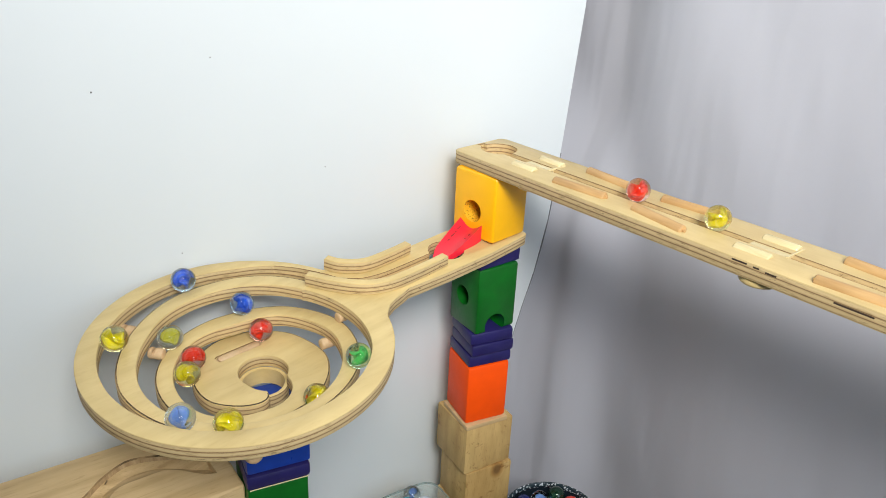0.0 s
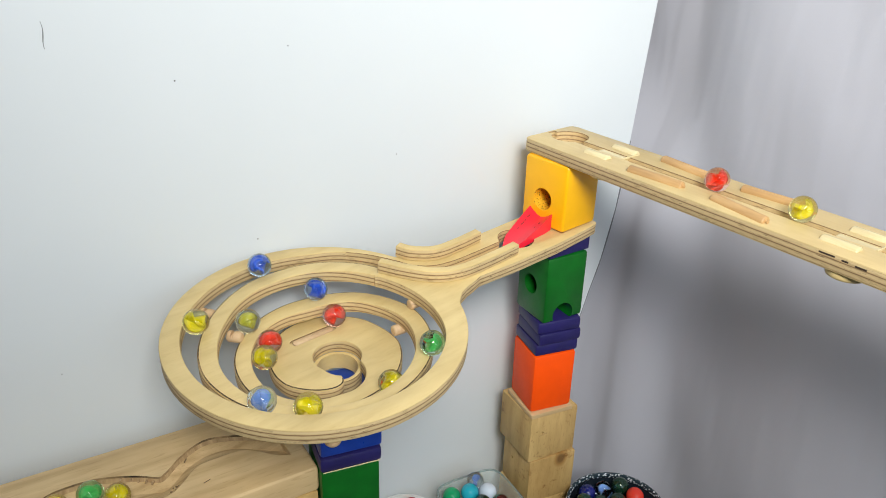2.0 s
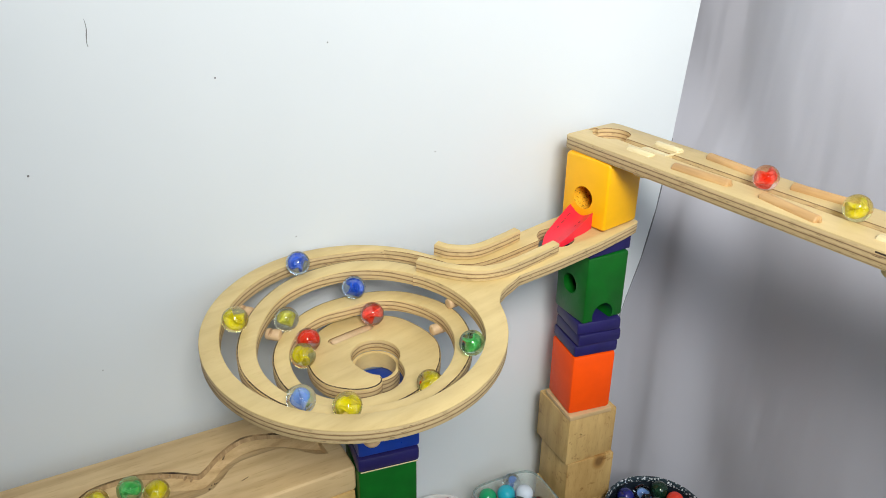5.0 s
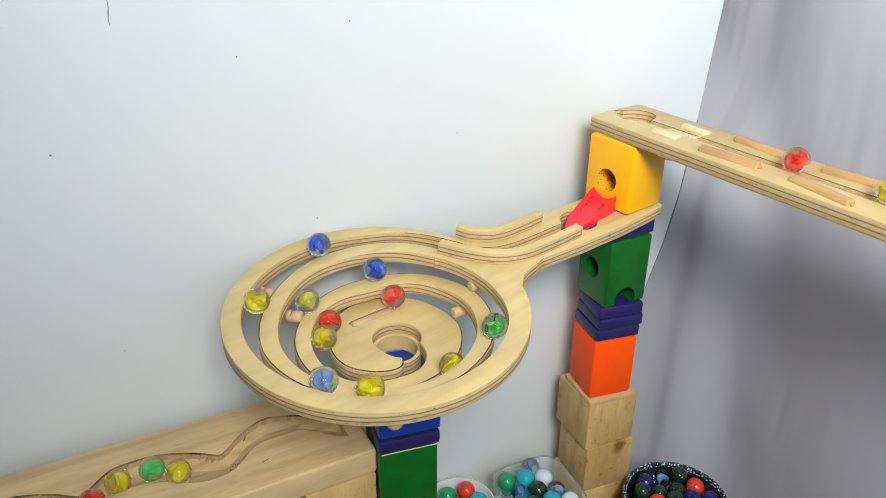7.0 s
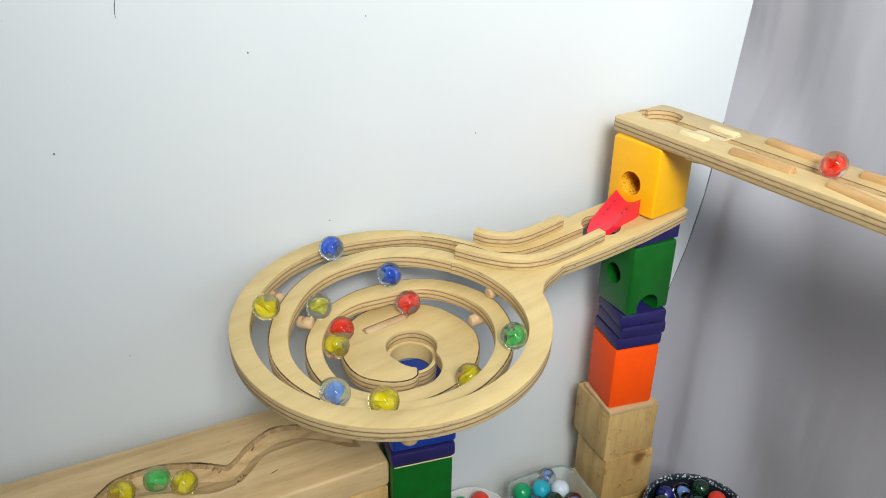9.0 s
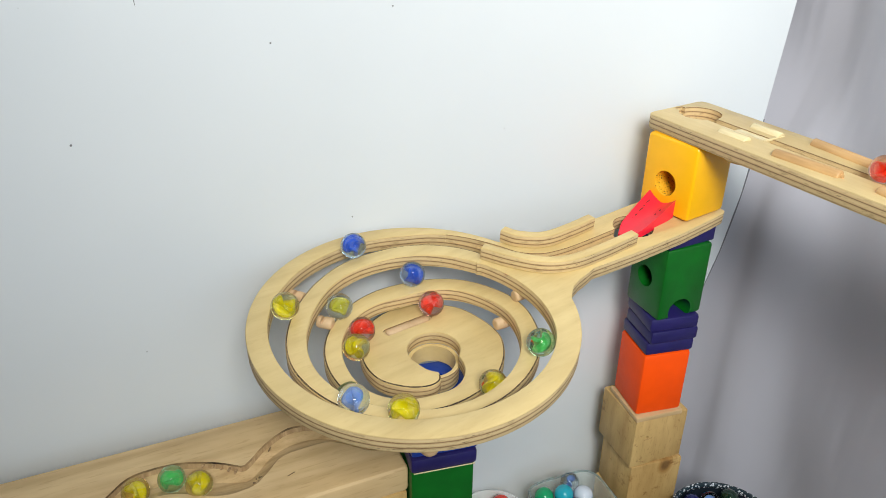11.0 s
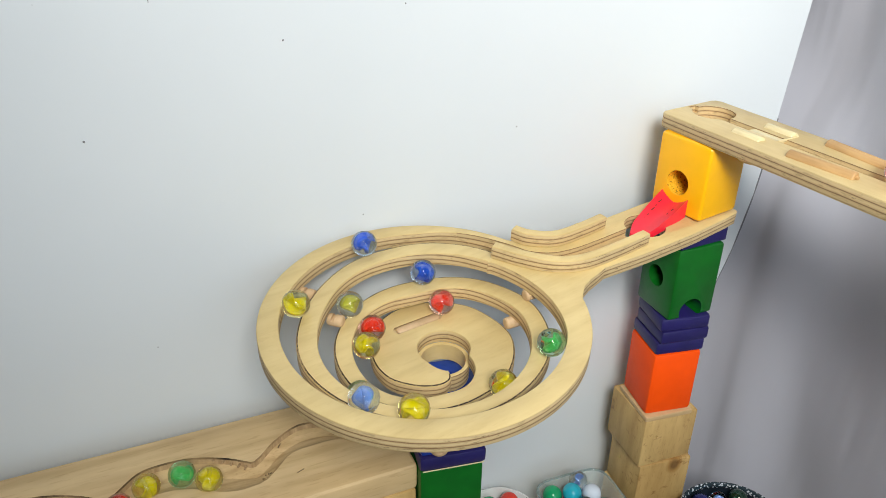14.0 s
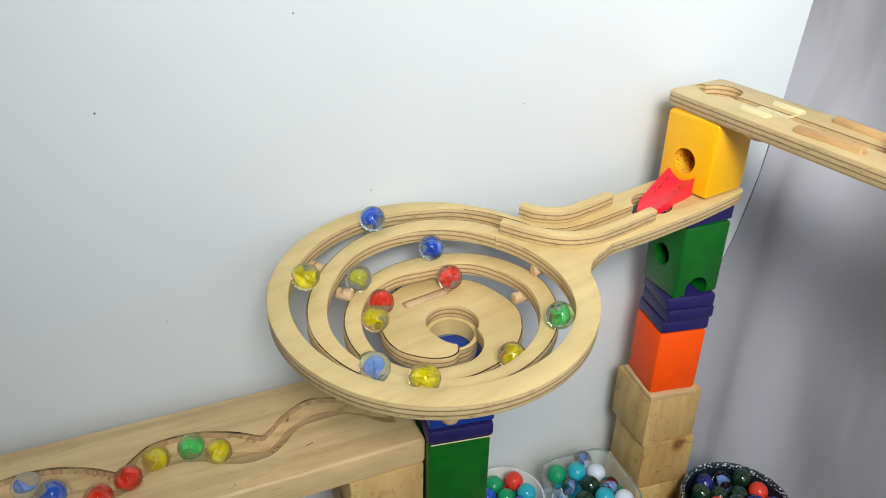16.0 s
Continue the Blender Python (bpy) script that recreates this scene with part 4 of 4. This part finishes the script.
def glass_material(name, tint, rough=0.02):
    m, t, bsdf = base_material(name, rough)
    bsdf.inputs["Base Color"].default_value = (*tint, 1)
    clear = t.nodes.new("ShaderNodeBsdfTransparent")
    clear.inputs["Color"].default_value = (*tint, 1)
    both = t.nodes.new("ShaderNodeMixShader")
    both.inputs[0].default_value = 0.20
    t.links.new(clear.outputs[0], both.inputs[1])
    t.links.new(bsdf.outputs[0], both.inputs[2])
    t.links.new(both.outputs[0], t.nodes["Material Output"].inputs["Surface"])
    return m


def speckled():
    m, t, bsdf = base_material("speckled_enamel", 0.2)
    mp = coords(t, (420, 420, 420))
    v = add(t, "ShaderNodeTexVoronoi", Scale=1.0)
    t.links.new(mp.outputs[0], v.inputs["Vector"])
    r = ramp_node(t, [(0.30, (0.55, 0.59, 0.64)), (0.42, (0.02, 0.035, 0.045))])
    t.links.new(v.outputs["Distance"], r.inputs[0])
    t.links.new(r.outputs[0], bsdf.inputs["Base Color"])
    return m


# small pale bowl
AX, AY, AZ = 0.0130, -0.1080, 0.0330
bowl = thing("small_bowl", "small pale plastic bowl full of green and blue marbles", "bowl", pose(AX, AY, TOP))
h = AZ - TOP
part("body", lathe([(0.0, 0.0), (0.020, 0.0), (0.027, h * 0.45), (0.0345, h), (0.0330, h + 0.0005), (0.0255, h * 0.47), (0.019, 0.003), (0.0, 0.003)]), plain("pale_plastic", (0.78, 0.82, 0.82), 0.3), bowl)
fill(AX, AY, AZ - 0.002, 0.0250, ["emerald", "cobalt", "emerald", "turquoise", "scarlet", "emerald"], "marbles in the pale bowl", "in the pale bowl", 11)

# square glass dish
BX, BY, BZ = 0.0550, -0.0460, 0.0480
dish = thing("glass_dish", "clear square glass dish full of mixed marbles", "bowl", pose(BX, BY, TOP, 0, 0, -14))
h = BZ - TOP


def squircle(r, segs=72):
    out = []
    for k in range(segs):
        a = 2 * math.pi * k / segs
        q = (abs(math.cos(a)) ** 5 + abs(math.sin(a)) ** 5) ** (-0.2)
        out.append((math.cos(a) * r * q, math.sin(a) * r * q))
    return out


bm = bmesh.new()
profile = [(0.028, 0.0), (0.033, h * 0.4), (0.0375, h - 0.001), (0.0370, h), (0.0355, h - 0.001), (0.0310, h * 0.4), (0.0265, 0.003)]
rows_v = [[bm.verts.new((x, y, z)) for x, y in squircle(r)] for r, z in profile]
for a, b in zip(rows_v, rows_v[1:]):
    for k in range(72):
        bm.faces.new((a[k], a[(k + 1) % 72], b[(k + 1) % 72], b[k]))
bm.faces.new(rows_v[0][::-1])
bm.faces.new(rows_v[-1])
part("body", bm, glass_material("clear_glass", (0.93, 0.97, 0.96)), dish)
rim_bm = bmesh.new()
rings = [[rim_bm.verts.new((x * (1 + 0.024 * math.cos(b)), y * (1 + 0.024 * math.cos(b)), h + 0.0006 + 0.0010 * math.sin(b))) for b in (2 * math.pi * j / 8 for j in range(8))] for x, y in squircle(0.0366)]
for k in range(72):
    for j in range(8):
        rim_bm.faces.new((rings[k][j], rings[(k + 1) % 72][j], rings[(k + 1) % 72][(j + 1) % 8], rings[k][(j + 1) % 8]))
part("rim", rim_bm, glass_material("thick_rim_glass", (0.62, 0.70, 0.70)), dish, "thick clear glass rim")
fill(BX, BY, BZ - 0.004, 0.0290, ["turquoise", "dark", "pale", "pale", "dark", "scarlet", "turquoise", "milky", "pale", "emerald"], "marbles in the glass dish", "in the glass dish", 23, True)

# dark speckled bowl
CX, CY, CZ = 0.1370, 0.0580, 0.0320
bowl = thing("speckled_bowl", "dark enamel bowl with pale speckles holding marbles", "bowl", pose(CX, CY, TOP))
h = CZ - TOP
part("body", lathe([(0.0, 0.0), (0.028, 0.0), (0.040, h * 0.45), (0.0485, h - 0.001), (0.0490, h), (0.0465, h - 0.001), (0.038, h * 0.45), (0.0265, 0.003), (0.0, 0.003)]), plain("dark_glaze", (0.012, 0.018, 0.026), 0.15), bowl)
rim_bm = bmesh.new()
rings = [[rim_bm.verts.new((math.cos(a) * (0.0478 + 0.0021 * math.cos(b)), math.sin(a) * (0.0478 + 0.0021 * math.cos(b)), h + 0.0012 + 0.0034 * math.sin(b))) for b in (2 * math.pi * j / 12 for j in range(12))] for a in (2 * math.pi * k / 72 for k in range(72))]
for k in range(72):
    for j in range(12):
        rim_bm.faces.new((rings[k][j], rings[(k + 1) % 72][j], rings[(k + 1) % 72][(j + 1) % 12], rings[k][(j + 1) % 12]))
part("rim", rim_bm, speckled(), bowl, "dark rim with pale speckles")
fill(CX, CY, CZ - 0.0030, 0.0385, ["dark", "navy", "dark", "scarlet", "dark", "emerald", "pale", "dark", "navy", "dark", "dark"], "marbles in the speckled bowl", "in the speckled bowl", 31)

# ---------------------------------------------------------------- marks on the board
INK = plain("dark_scratch", (0.22, 0.22, 0.23), 0.8)
line = [on_wall(-0.3290 + 0.0006 * math.sin(k * 0.7), 0.5025 - 0.0165 * k / 8, 0.0) for k in range(9)]
bm = bmesh.new()
for a, b, w in ((a, b, 0.00035 - 0.00025 * abs(k - 4) / 4) for k, (a, b) in enumerate(zip(line, line[1:]))):
    bm.faces.new([bm.verts.new(p + ALONG * q + WALL_N * h) for p, q, h in ((a, -w, 0.0), (a, 0, 0.0004), (b, 0, 0.0004), (b, -w, 0.0))])
    bm.faces.new([bm.verts.new(p + ALONG * q + WALL_N * h) for p, q, h in ((a, 0, 0.0004), (a, w, 0.0), (b, w, 0.0), (b, 0, 0.0004))])
tagged(part("scratch_mark", bm, INK), "thin dark scratch on the white board", "scratch")
for s_, z_, r in ((-0.3768, 0.411, 0.0007), (-0.2563, 0.460, 0.0006), (-0.0908, 0.3848, 0.0005), (-0.2099, 0.335, 0.0005), (-0.1766, 0.477, 0.0005)):
    bm = bmesh.new()
    bmesh.ops.create_uvsphere(bm, u_segments=10, v_segments=6, radius=r)
    tagged(part("speck", bm, INK, None, "", Matrix.Translation(on_wall(s_, z_, 0.0001)), 3), "tiny dark speck on the white board", "speck", "specks on the board")

# glued strips and gouges of the ramp
for s0 in (0.0585, 0.2565):
    part("glue_bridge", box_bm(s0, s0 + 0.0260, -0.0036, 0.0046, -0.0045, -0.0006, 0.0004, 1), PALE, ramp, "pale bridge of dried glue filling the groove")
    part("glue_strip", box_bm(s0 + 0.0262, s0 + 0.0274, -0.0040, 0.0165, -0.0010, 0.0007, 0.0002, 1), PALE, ramp, "pale dried glue strip across the groove")
for s0, l, z0 in ((0.262, 0.010, -0.0012), (0.276, 0.004, -0.0016), (0.284, 0.007, -0.0022), (0.325, 0.022, -0.0040), (0.372, 0.006, -0.0042)):
    part("gouge", box_bm(s0, s0 + l, -WN - 0.0003, -WN + 0.001, z0 - 0.0011, z0, 0.0002, 1), BURN, ramp, "dark gap in the ply edge")

# thin pale strip along the lower edge of the navy plate
worn = [o for o in scene.objects if o.get("label", "").startswith("thin navy blue plate with worn")][0]
part("worn_edge", box_bm(-0.0002, 0.0003, 0.002, 0.0442, 0.0006, 0.0014, 0.0001, 1), PALE, worn, "thin pale line along the lower edge")
